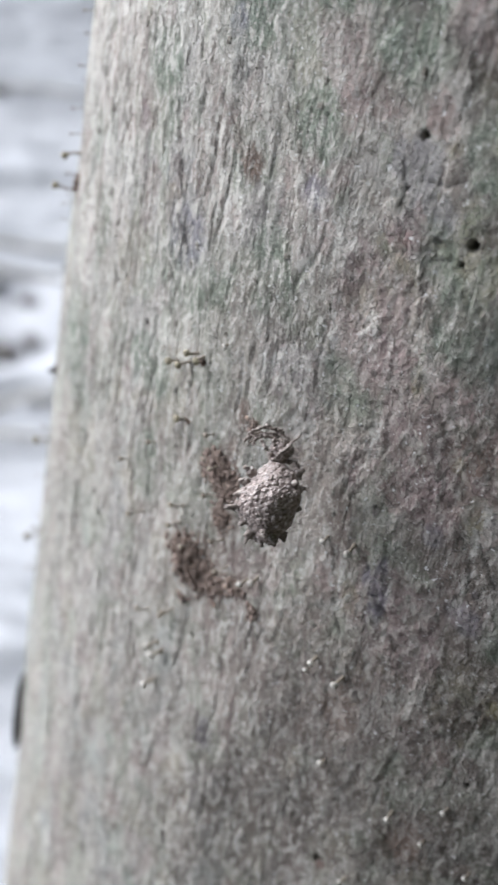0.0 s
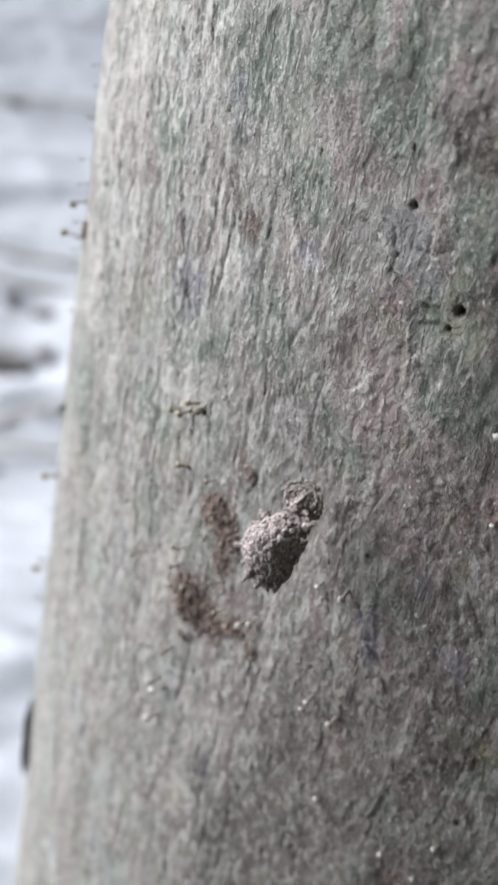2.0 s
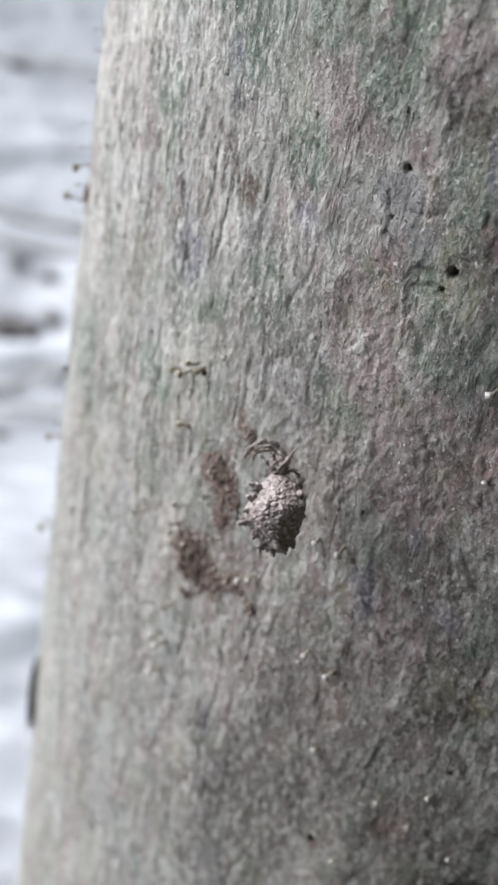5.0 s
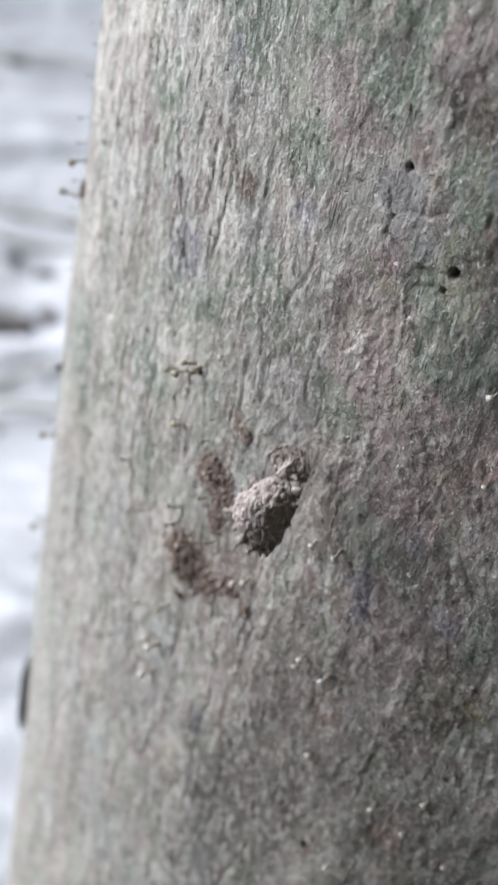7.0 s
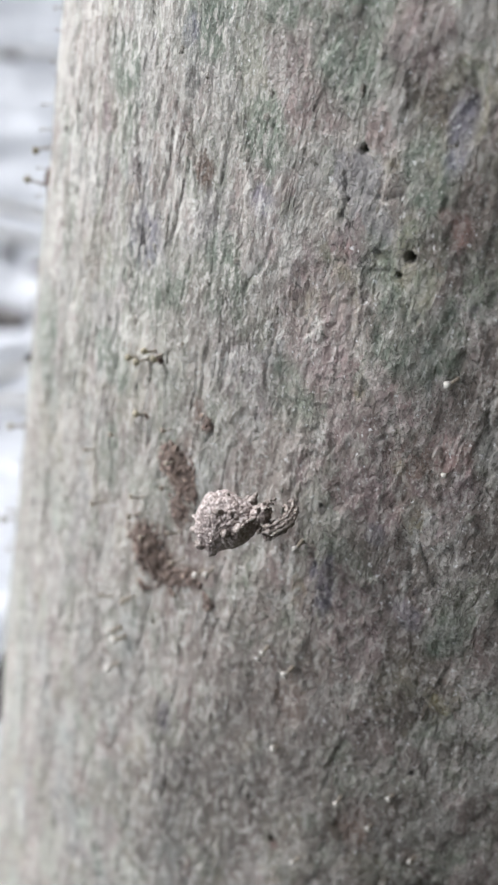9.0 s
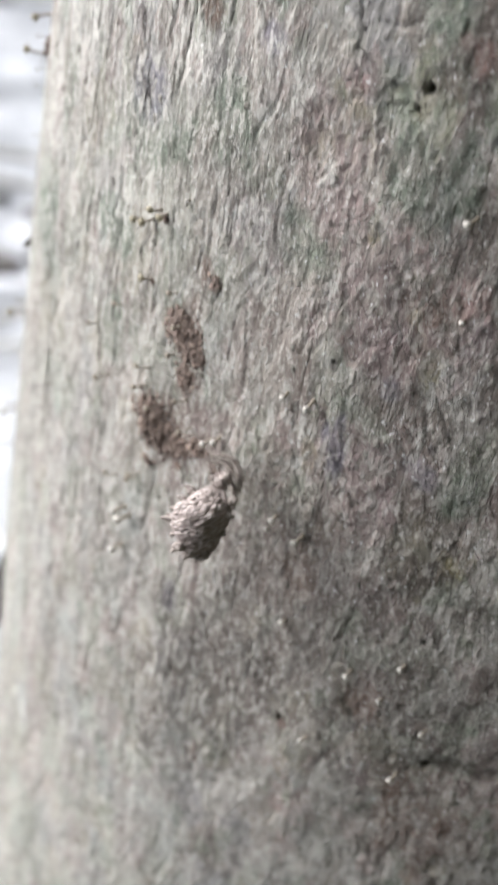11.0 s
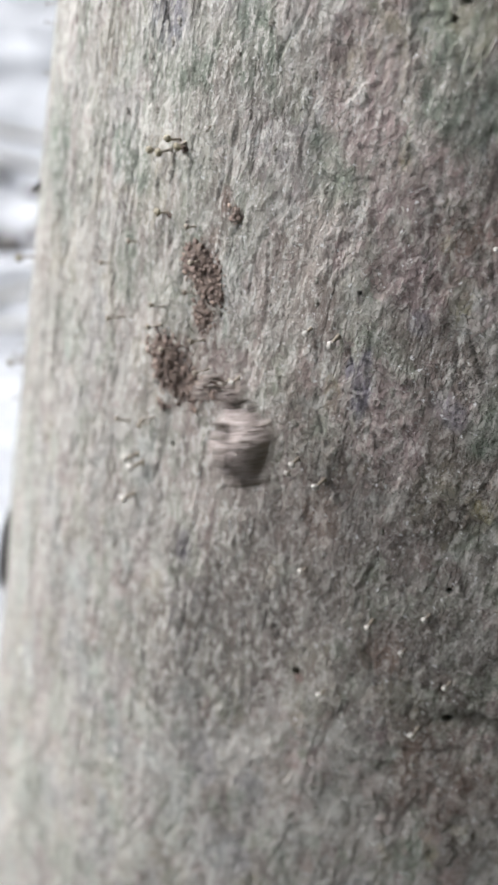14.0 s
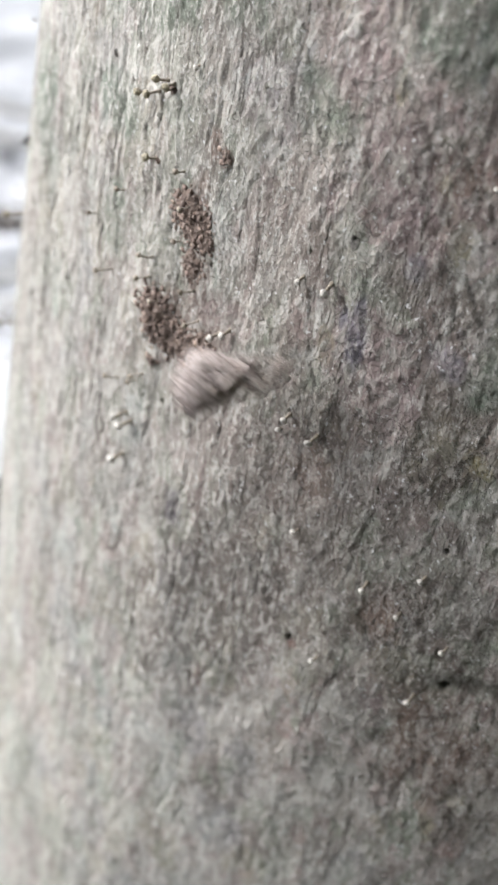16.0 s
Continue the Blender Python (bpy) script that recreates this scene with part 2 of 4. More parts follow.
    col = n.mix(n.span(n.noise(2300, (1, 1, 0.8), 3, 0.6), 0.64, 0.70, 0, 0.70), col, (0.620, 0.620, 0.617))
    col = n.mix(n.math("MULTIPLY", n.attr("dark_spot"), n.math("MULTIPLY", film, 0.75)), col, (0.067, 0.058, 0.058))
    # holes and fissures painted dark inside, their shade put into the colour
    col = n.mix(n.attr("hollow_shade"), col, (0.030, 0.025, 0.020))
    calm = n.span(n.noise(300, (1, 1, 0.6), 4, 0.6), 0.44, 0.56, 0.15, 0.70)
    low = n.bump(n.math("SUBTRACT", n.math("ADD", n.math("MULTIPLY", mottle, n.span(rough, 0, 1, 0.85, 0.45)), n.math("MULTIPLY", rim, 0.30)), n.math("ADD", n.math("MULTIPLY", crack, 0.55), n.math("MULTIPLY", slit, 0.35))), 0.00030, 0.9)
    mid = n.bump(n.math("ADD", n.math("MULTIPLY", fleck, n.span(rough, 0, 1, 1.0, calm)), n.math("MULTIPLY", n.math("MULTIPLY", web, place), 0.40)), 0.00024, 1.0, low)
    top = n.bump(grit, 0.00016, 1.0, mid)
    return n.done(col, n.span(fibre, 0.3, 0.7, 0.62, 0.90), top, 0.30)


def ground_material():
    n = Nodes("pale_sand")
    wide, mid, fine = n.noise(2.2, (1, 1, 1), 3), n.noise(22, (0.6, 1.6, 1), 4), n.noise(260, (1, 1, 1), 3)
    col = n.mix(n.span(mid, 0.30, 0.70), (0.44, 0.45, 0.48), (0.62, 0.635, 0.67))
    col = n.mix(n.span(wide, 0.45, 0.70, 0, 0.6), col, (0.36, 0.36, 0.38))
    col = n.mix(n.span(fine, 0.62, 0.72, 0, 0.7), col, (0.16, 0.15, 0.14))
    col = n.mix(n.math("MULTIPLY", n.attr("far_grey"), 0.7), col, (0.26, 0.27, 0.29))
    col = n.mix(n.attr("bounce_cut"), col, n.mix(mid, (0.035, 0.028, 0.022), (0.085, 0.070, 0.055)))
    return n.done(col, 0.9, n.bump(fine, 0.003, 0.7, n.bump(mid, 0.012, 0.6)), 0.2)


def lumpy_material(name, dark, mid, pale, scale, roughness=0.7, specular=0.35, share=0.5, depth=0.00012):
    n = Nodes(name)
    a, b = n.noise(scale, (1, 1, 1), 3), n.noise(scale * 2.7, (1, 1, 1), 3)
    col = n.mix(n.span(a, 0.38, 0.62), dark, mid)
    col = n.mix(n.span(b, 0.75 - share * 0.4, 0.85 - share * 0.4), col, pale)
    return n.done(col, roughness, n.bump(b, depth, 0.8), specular)


def crumb_material():
    """Crumbs of brown crust, each of its own tone."""
    n = Nodes("crust_crumbs")
    tone = n.tree.nodes.new("ShaderNodeNewGeometry").outputs["Random Per Island"]
    speck = n.noise(3000, (1, 1, 1), 3, 0.6)
    col = n.mix(n.span(tone, 0.0, 0.5), (0.090, 0.065, 0.055), (0.198, 0.147, 0.125))
    col = n.mix(n.span(tone, 0.72, 1.0, 0, 1), col, (0.318, 0.242, 0.198))
    col = n.mix(n.span(speck, 0.52, 0.64, 0, 0.5), col, (0.36, 0.31, 0.27))
    return n.done(col, 0.8, n.bump(speck, 0.00012, 0.8), 0.3)


BARK = bark_material()
SAND = ground_material()
HORN = lumpy_material("pale_tubercle", (0.162, 0.128, 0.113), (0.264, 0.223, 0.202), (0.425, 0.387, 0.361), 1500, 0.55, 0.4, 0.55)
LEG = lumpy_material("banded_leg", (0.108, 0.081, 0.068), (0.207, 0.167, 0.146), (0.387, 0.340, 0.310), 1700, 0.5, 0.5, 0.64, 0.0003)
CRUMB = crumb_material()
CRUST = lumpy_material("brown_crust", (0.072, 0.053, 0.045), (0.152, 0.116, 0.098), (0.27, 0.222, 0.194), 1100, 0.85, 0.2, 0.4)
DARK = lumpy_material("dark_flake", (0.020, 0.019, 0.020), (0.050, 0.047, 0.046), (0.12, 0.11, 0.10), 900, 0.7, 0.3, 0.3)
STALK_BROWN = lumpy_material("brown_stalk", (0.205, 0.175, 0.142), (0.35, 0.310, 0.260), (0.47, 0.430, 0.38), 2500, 0.6, 0.4)
CAP_BROWN = lumpy_material("buff_cap", (0.16, 0.13, 0.10), (0.27, 0.235, 0.185), (0.40, 0.36, 0.30), 2500, 0.6, 0.4)
CAP_OLIVE = lumpy_material("olive_cap", (0.155, 0.134, 0.088), (0.290, 0.258, 0.180), (0.42, 0.385, 0.29), 2500, 0.6, 0.4)
CAP_WHITE = lumpy_material("white_cap", (0.33, 0.31, 0.28), (0.45, 0.43, 0.39), (0.60, 0.58, 0.54), 2500, 0.45, 0.5)
STONE = lumpy_material("grey_clod", (0.10, 0.09, 0.085), (0.19, 0.175, 0.165), (0.32, 0.31, 0.30), 60, 0.9, 0.2, 0.5, 0.004)
STRAW = lumpy_material("bleached_straw", (0.42, 0.40, 0.36), (0.58, 0.56, 0.52), (0.70, 0.69, 0.66), 90, 0.7, 0.3, 0.5, 0.0008)

# ---- the trunk ----
# patches on the bark: degrees round the trunk, millimetres up, half width and half height in millimetres
ALGAE = [(210.3, 762.9, 4.2, 2.6), (225.8, 764.9, 3.3, 3.6), (231.0, 773.5, 4.0, 4.7), (232.2, 746.8, 3.0, 2.8),
         (239.0, 756.6, 3.3, 3.8), (235.6, 760.8, 2.6, 2.9), (214.8, 726.8, 3.0, 3.6), (246.3, 733.5, 1.5, 2.6),
         (216.6, 747.7, 5.1, 3.4), (224.8, 752.2, 3.6, 3.7), (237.6, 768.5, 2.4, 3.0), (198.5, 728.0, 5.0, 6.0),
         (214.0, 736.8, 4.5, 2.6), (220.0, 772.0, 6.0, 5.0),
         (231.8, 747.8, 1.9, 3.0), (237.6, 757.2, 2.3, 4.0), (240.9, 757.7, 1.6, 3.5), (225.1, 774.4, 1.9, 2.5), (221.0, 749.4, 1.0, 2.8), (212.3, 761.2, 1.5, 4.0), (228.6, 729.9, 1.2, 3.0)]
MAUVE = [(232.5, 756.1, 4.2, 4.2), (233.4, 751.6, 3.2, 2.6), (238.5, 746.3, 5.6, 4.6), (243.5, 747.5, 2.5, 3.0), (233.6, 760.6, 2.3, 2.1),
         (241.0, 728.8, 2.8, 3.3), (242.6, 748.3, 1.4, 1.4), (246.6, 699.9, 1.2, 1.5),
         (240.4, 743.5, 2.6, 3.9), (240.7, 745.4, 2.6, 2.0), (234.9, 742.8, 2.2, 2.0), (227.8, 726.0, 3.8, 3.4),
         (230.9, 754.5, 2.3, 2.8), (234.4, 742.5, 2.6, 2.5), (238.8, 744.5, 3.0, 3.3), (234.5, 777.0, 2.5, 3.0), (239.1, 733.0, 2.3, 2.8), (208.2, 757.5, 1.5, 2.8)]
RUST = [(221.2, 760.0, 1.1, 1.5), (224.8, 739.9, 1.1, 1.6), (224.1, 733.8, 1.8, 3.8), (223.2, 722.8, 2.8, 4.0),
        (237.5, 718.3, 1.6, 3.4), (224.9, 728.1, 2.0, 3.0), (232.5, 690.2, 0.9, 1.4), (241.1, 747.3, 2.0, 1.6),
        (251.5, 698.0, 5.1, 6.0), (244.5, 708.9, 2.6, 3.0),
         (238.1, 718.3, 1.5, 2.8), (225.8, 739.4, 0.9, 1.0), (228.0, 724.0, 1.8, 2.2)]
PALE = [(219.2, 755.8, 2.0, 3.2), (209.4, 766.3, 4.3, 3.8), (203.9, 749.7, 4.1, 7.7), (206.1, 663.8, 3.0, 1.6),
        (230.3, 766.7, 1.1, 1.3), (230.3, 759.6, 1.0, 2.1), (230.0, 752.5, 1.0, 2.3), (232.9, 752.3, 0.8, 2.5),
        (196.2, 755.1, 7.0, 5.1), (215.7, 739.8, 3.0, 2.6), (212.0, 772.0, 5.0, 5.0), (203.0, 768.0, 5.0, 8.0), (198.0, 740.0, 4.0, 7.0), (235.2, 731.1, 1.0, 3.0),
         (234.8, 745.0, 0.9, 2.8), (229.2, 757.9, 0.4, 2.8), (229.3, 751.9, 0.4, 2.8), (232.7, 752.6, 0.5, 2.3), (243.0, 738.4, 0.4, 3.0), (217.3, 760.1, 1.5, 2.3)]
BLUISH = [(237.6, 733.4, 0.45, 2.2), (244.1, 734.2, 0.9, 1.1), (227.0, 705.8, 1.0, 2.2), (240.3, 739.7, 0.9, 1.1),
          (226.7, 760.8, 1.4, 1.5), (238.2, 731.4, 0.7, 2.2), (236.9, 733.6, 0.5, 1.2), (244.0, 734.0, 1.5, 1.4), (215.9, 750.6, 3.4, 2.9),
          (238.7, 771.4, 1.2, 3.0), (237.8, 732.6, 0.5, 3.5), (243.6, 734.2, 1.2, 1.2), (217.9, 769.3, 1.0, 1.5), (227.0, 705.6, 0.9, 1.8)]
# brown film, widened to put the shaded side's darkness into the colour
DIRT_SHADE = [(237.0, 712.0, 9.0, 16.0), (231.0, 700.0, 7.0, 10.0), (228.0, 692.0, 6.0, 9.0), (243.0, 728.0, 7.0, 14.0), (247.0, 708.0, 9.0, 16.0), (239.0, 712.0, 5.0, 12.0), (234.0, 700.0, 6.0, 9.0), (251.0, 742.0, 5.0, 12.0),
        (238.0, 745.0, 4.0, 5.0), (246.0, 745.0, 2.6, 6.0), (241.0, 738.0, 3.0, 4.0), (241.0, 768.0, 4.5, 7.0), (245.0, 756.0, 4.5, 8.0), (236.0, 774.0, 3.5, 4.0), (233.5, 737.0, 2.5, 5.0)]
YELLOW = [(235.8, 731.6, 0.35, 0.5), (236.7, 751.2, 0.5, 1.2), (236.1, 730.0, 0.7, 1.6), (240.5, 746.3, 0.6, 0.8), (247.8, 726.9, 1.2, 1.0), (235.2, 767.7, 0.7, 0.9)]
RED = [(232.4, 688.4, 0.6, 0.8), (242.9, 748.1, 1.0, 1.0), (239.3, 700.6, 0.6, 0.6), (233.6, 760.8, 0.7, 0.8), (239.1, 766.3, 0.7, 0.6),
         (243.7, 749.4, 1.7, 1.4), (240.2, 765.9, 1.0, 1.5)]
# dark marks; some paint in the shade of gaps and small holes
DARK_SPOTS = [(226.8, 705.6, 0.8, 1.6), (243.6, 733.0, 0.5, 0.5), (244.0, 736.5, 0.35, 0.5), (236.3, 739.5, 0.35, 0.5), (236.3, 744.4, 0.4, 0.6), (225.6, 739.6, 0.7, 0.8)]
# beetle holes: degrees, millimetres up, radius in millimetres
HOLES = [(233.09, 768.06, 0.42), (237.66, 762.41, 0.56), (232.88, 764.18, 0.16), (237.27, 760.82, 0.24),
         (236.27, 739.76, 0.20), (238.97, 701.07, 0.44), (247.39, 718.36, 0.29), (250.37, 704.87, 0.58),
         (212.28, 740.07, 0.30), (199.65, 725.43, 0.40),
         (223.8, 714.78, 0.28)]
# short upright fissures, from end to end: degrees, millimetres up, degrees, millimetres up
FISSURES = [(208.8, 767.5, 210.1, 762.3), (214.5, 746.9, 215.9, 741.4), (218.5, 765.2, 220.1, 759.8), (210.0, 729.5, 210.5, 724.1),
            (226.5, 759.2, 226.9, 755.1), (220.2, 759.9, 221.2, 756.5), (214.4, 768.7, 214.7, 763.2), (215.9, 772.0, 216.7, 769.8),
            (215.5, 752.5, 216.1, 749.1), (208.9, 744.1, 209.3, 741.5), (220.8, 739.8, 221.4, 737.3), (232.4, 765.8, 233.0, 761.6)]
FISSURES_LOW = [(233.4, 762.6, 235.4, 761.6), (235.4, 761.8, 237.2, 761.0), (237.5, 760.6, 238.3, 758.0), (239.2, 748.6, 241.2, 747.9), (241.4, 748.2, 242.9, 746.8), (226.4, 766.9, 226.9, 763.0),
                (229.3, 748.8, 230.2, 746.2), (235.5, 746.2, 236.5, 744.1), (235.8, 736.0, 239.5, 734.0), (233.9, 731.4, 235.2, 728.6),
                (238.6, 729.5, 240.6, 728.5), (219.1, 727.4, 220.4, 725.0),
                (213.5, 725.7, 213.7, 723.8), (215.4, 742.1, 216.4, 739.3)]
# longer cracks, bend by bend
CRACKS = [((218.5, 762.4), (219.5, 760.3), (220.1, 757.5)), ((213.2, 758.5), (214.2, 755.7), (215.0, 752.5)), ((238.4, 747.1), (239.3, 748.7), (240.8, 749.4), (241.9, 748.7), (242.8, 746.7)),
          ((233.9, 760.0), (235.4, 760.1), (236.7, 760.9)), ((236.4, 734.9), (238.1, 732.2), (240.2, 728.1)), ((234.2, 734.0), (235.0, 729.6), (236.1, 726.6)),
          ((235.2, 745.3), (235.9, 744.4), (235.2, 743.3)), ((234.2, 765.3), (235.3, 765.5), (236.3, 766.4)), ((235.0, 734.0), (237.9, 732.0), (238.8, 731.7))]
FISSURES_FINE = [(207.8, 766.1, 208.4, 762.7), (238.5, 769.1, 238.9, 766.5), (225.3, 762.2, 226.5, 760.1), (235.5, 753.4, 236.6, 752.5), (220.6, 743.0, 220.9, 739.7), (209.8, 740.3, 210.2, 736.3),
                 (217.3, 736.9, 218.3, 733.9), (243.5, 740.2, 244.8, 737.9), (222.3, 767.0, 223.2, 764.3), (213.1, 768.4, 214.7, 764.9), (201.4, 756.4, 202.9, 752.3), (242.9, 739.3, 243.7, 735.5),
                 (213.7, 732.3, 213.7, 730.2), (221.7, 731.6, 221.9, 729.2), (219.4, 685.3, 219.7, 678.7), (224.0, 707.5, 225.0, 705.7), (219.3, 700.0, 219.6, 697.4), (237.5, 723.1, 238.7, 721.2), (230.9, 712.7, 231.7, 710.1)]
CRACK_PIECES = [(*a, *b) for way in CRACKS for a, b in zip(way, way[1:])]
MM_PER_DEGREE = radians(1) * RADIUS * 1000


def patches(theta, z, spots, edge):
    total = np.zeros_like(theta)
    for a, h, w, t in spots:
        d = np.hypot((theta - a) * MM_PER_DEGREE / w, (z - h) / t)
        total = np.maximum(total, step(1.25 - d + (edge - 0.5) * 1.1, 0.0, 0.7))
    return total


def relief(theta, z):
    """Height of the bark in millimetres, and how far it is granular."""
    u = theta * MM_PER_DEGREE
    bend = 0.9 * (layers(u / 9, z / 16, 3, 2) - 0.5)
    w = u + bend
    swell = layers(w / 9, z / 26, 11, 3) - 0.5
    ridge = 1 - np.abs(2 * layers(w / 1.5, z / 5.0, 21, 3) - 1)
    # long thin grooves between the fibres
    path = np.abs(layers(w / 2.1, z / 17, 25, 2) - 0.5)
    groove = np.exp(-(path / 0.022) ** 2) * step(layers(u / 3.5, z / 6, 27, 2), 0.42, 0.58)
    nub = layers(w / 0.55, z / 1.9, 41, 3) - 0.5
    # one side of the bark is finely granular, the rest runs in upright fibres
    rough = step(layers(u / 16, z / 20, 51, 2) + (theta - 224) / 42 + (z - 745) / 170, 0.35, 0.82)
    grit = layers(w / 0.36, z / 0.5, 61, 2) - 0.5
    worm = 1 - step(np.abs(layers(w / 0.8, z / 1.15, 67, 2) - 0.5), 0.0, 0.09)
    lobe = step(layers(w / 1.7, z / 2.4, 65, 4), 0.47, 0.54)
    calm = step(layers(w / 3.2, z / 4.6, 69, 3), 0.42, 0.56)
    height = (1.1 * swell + (0.03 + 0.09 * rough) * (lobe - 0.5) + (0.11 - 0.06 * rough) * (ridge - 0.6) - (0.17 - 0.09 * rough) * groove
              + (0.14 - 0.10 * rough) * nub + (0.11 - 0.04 * rough - 0.04 * rough * calm) * grit + (0.03 + 0.04 * rough * (1 - calm)) * worm)
    return height, rough


def trunk_mesh():
    theta = np.concatenate([np.arange(172, 266, 0.135), np.arange(266, 532, 5.0)])
    z = np.concatenate([np.arange(-60, 640, 20.0), np.arange(640, 792, 0.175), np.arange(792, 3200, 40.0)])
    tt, zz = np.meshgrid(theta, z)
    height, rough = relief(tt, zz)
    near = step(zz, 560, 620) * (1 - step(zz, 800, 860))
    height = height * np.where(tt > 266, 0.6, 1.0)
    dent = np.zeros_like(tt)
    hollow_shade = np.zeros_like(tt)
    for a, h, r in HOLES:
        d = np.hypot((tt - a) * MM_PER_DEGREE, (zz - h) * 0.85)
        d = d * (1 + 0.25 * (grain(tt * 3, zz * 2, 71) - 0.5))
        dent = dent + 0.75 * (1 - step(d, 0.40 * r, 0.85 * r))
        hollow_shade = np.maximum(hollow_shade, 1 - step(d, 0.35 * r, 0.80 * r))
    for a0, h0, a1, h1 in FISSURES + FISSURES_LOW + FISSURES_FINE + CRACK_PIECES:
        i0, i1 = np.searchsorted(z, (min(h0, h1) - 1, max(h0, h1) + 1))
        j0, j1 = np.searchsorted(theta, (min(a0, a1) - 1, max(a0, a1) + 1))
        ts, zs = tt[i0:i1, j0:j1], zz[i0:i1, j0:j1]
        du, dv = (a1 - a0) * MM_PER_DEGREE, h1 - h0
        f = np.clip(((ts - a0) * MM_PER_DEGREE * du + (zs - h0) * dv) / (du * du + dv * dv), 0, 1)
        off = (ts - a0 - (a1 - a0) * f) * MM_PER_DEGREE + 0.7 * (layers(zs / 0.9, ts * 0 + a0, 85, 2) - 0.5)
        slit = np.exp(-(np.hypot(off, zs - (h0 + (h1 - h0) * f)) / 0.13) ** 2) * step(layers(zs / 0.9, ts * 0 + a0, 86, 2), 0.30, 0.55)
        dent[i0:i1, j0:j1] += 0.17 * slit
        hollow_shade[i0:i1, j0:j1] = np.maximum(hollow_shade[i0:i1, j0:j1], 0.36 * slit)
    # an old crack that runs round the trunk from one of the holes
    line = 704.6 + 0.35 * (tt - 249) + 0.9 * (grain(tt * 0.9, tt * 0, 81) - 0.5)
    crack = np.exp(-((zz - line) / (0.6 + 0.9 * grain(tt * 1.3, zz * 0.8, 83))) ** 2) * step(tt, 247.5, 251.5) * (1 - step(tt, 256, 262))
    dent = dent + 0.35 * crack
    flare = 22 * np.exp(-np.maximum(zz, 0) / 70) * (1 + 0.35 * np.sin(np.radians(tt) * 5))
    taper = -np.maximum(zz - 820, 0) * 0.004
    edge = layers(tt * MM_PER_DEGREE / 2.2, zz / 3.6, 91, 3)
    lichen = patches(tt, zz, MAUVE, edge)
    lobes = layers(tt * MM_PER_DEGREE / 0.65, zz / 0.95, 95, 3)
    height = height + 0.09 * lichen * step(lobes, 0.42, 0.58) * (zz > 735)
    r = (RADIUS * 1000 + height - dent + flare + taper) / 1000
    a = np.radians(tt)
    me = grid_mesh("trunk", np.stack([r * np.cos(a), r * np.sin(a), zz / 1000], -1), True)
    for name, spots in (("algae", ALGAE), ("mauve", MAUVE), ("rust", RUST), ("pale", PALE), ("bluish", BLUISH), ("dirt_shade", DIRT_SHADE), ("yellow", YELLOW), ("red", RED), ("dark_spot", DARK_SPOTS)):
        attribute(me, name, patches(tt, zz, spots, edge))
    attribute(me, "rough", np.maximum(rough, 0.8 * lichen) * near)
    warm = np.exp(-((tt - 230) * MM_PER_DEGREE / 12) ** 2 - ((zz - 726) / 20) ** 2)
    attribute(me, "warm", warm * near)
    attribute(me, "hollow_shade", np.maximum(hollow_shade, 0.45 * step(crack, 0.2, 0.9)))
    me.materials.append(BARK)
    return me


tree = tagged(new("tree"), "slender tree trunk with grey fibrous bark, green algae and mauve lichen", "tree")
trunk = new("trunk", trunk_mesh())
trunk.parent = tree



def scale_meshes(material):
    """A few thin, ragged flakes of bark, under two millimetres long."""
    made = []
    for i in range(6):
        rnd = random.Random(300 + i)
        bm = bmesh.new()
        long, wide = rnd.uniform(0.4, 0.9) * 0.001, rnd.uniform(0.25, 0.50) * 0.001
        rim = [(wide * math.cos(a) * rnd.uniform(0.35, 1.3), long * math.sin(a) * rnd.uniform(0.4, 1.25)) for a in (6.283 * j / 13 for j in range(13))]
        low = [bm.verts.new((x, y, -0.00012)) for x, y in rim]
        high = [bm.verts.new((x * 0.75, y * 0.8, rnd.uniform(-0.00002, 0.00005))) for x, y in rim]
        for j in range(13):
            bm.faces.new((low[j], low[(j + 1) % 13], high[(j + 1) % 13], high[j]))
        tip = bm.verts.new((0, 0, 0.00004))
        for j in range(13):
            bm.faces.new((high[j], high[(j + 1) % 13], tip))
        me = bpy.data.meshes.new("bark_scale")
        for f in bm.faces:
            f.smooth = True
        bm.to_mesh(me)
        bm.free()
        me.materials.append(material)
        made.append(me)
    return made


def scale_material():
    n = Nodes("bark_scale")
    info = n.tree.nodes.new("ShaderNodeObjectInfo").outputs["Random"]
    grit = n.noise(3600, (1, 1, 1), 3, 0.6)
    col = n.mix(n.span(info, 0.0, 0.4), (0.105, 0.094, 0.080), (0.150, 0.142, 0.122))
    col = n.mix(n.span(info, 0.4, 1.0, 0, 1), col, (0.230, 0.218, 0.195))
    col = n.mix(n.span(grit, 0.54, 0.66, 0, 0.5), col, (0.440, 0.430, 0.405))
    col = n.mix(n.span(grit, 0.46, 0.34, 0, 0.75), col, (0.065, 0.056, 0.050))
    return n.done(col, 0.85, n.bump(grit, 0.00015, 0.8), 0.25)


# ---- the ground ----
gx = np.concatenate([-np.geomspace(300, 1.4, 40), np.arange(-1.35, 0.6, 0.010), np.geomspace(0.62, 300, 40)])
gy = np.concatenate([-np.geomspace(300, 0.5, 40), np.arange(-0.48, 0.3, 0.05), np.arange(0.3, 3.6, 0.012), np.geomspace(3.65, 300, 40)])
xx, yy = np.meshgrid(gx, gy)
close = 1 - step(np.hypot(xx + 0.3, yy - 1.5), 2.0, 6.0)
lie = 0.050 * (layers(xx * 3, yy * 3, 101, 3) - 0.5) + 0.022 * (layers(xx * 9 + yy * 2, yy * 20, 111, 3) - 0.5) + 0.012 * (layers(xx * 22, yy * 36, 113, 3) - 0.5)
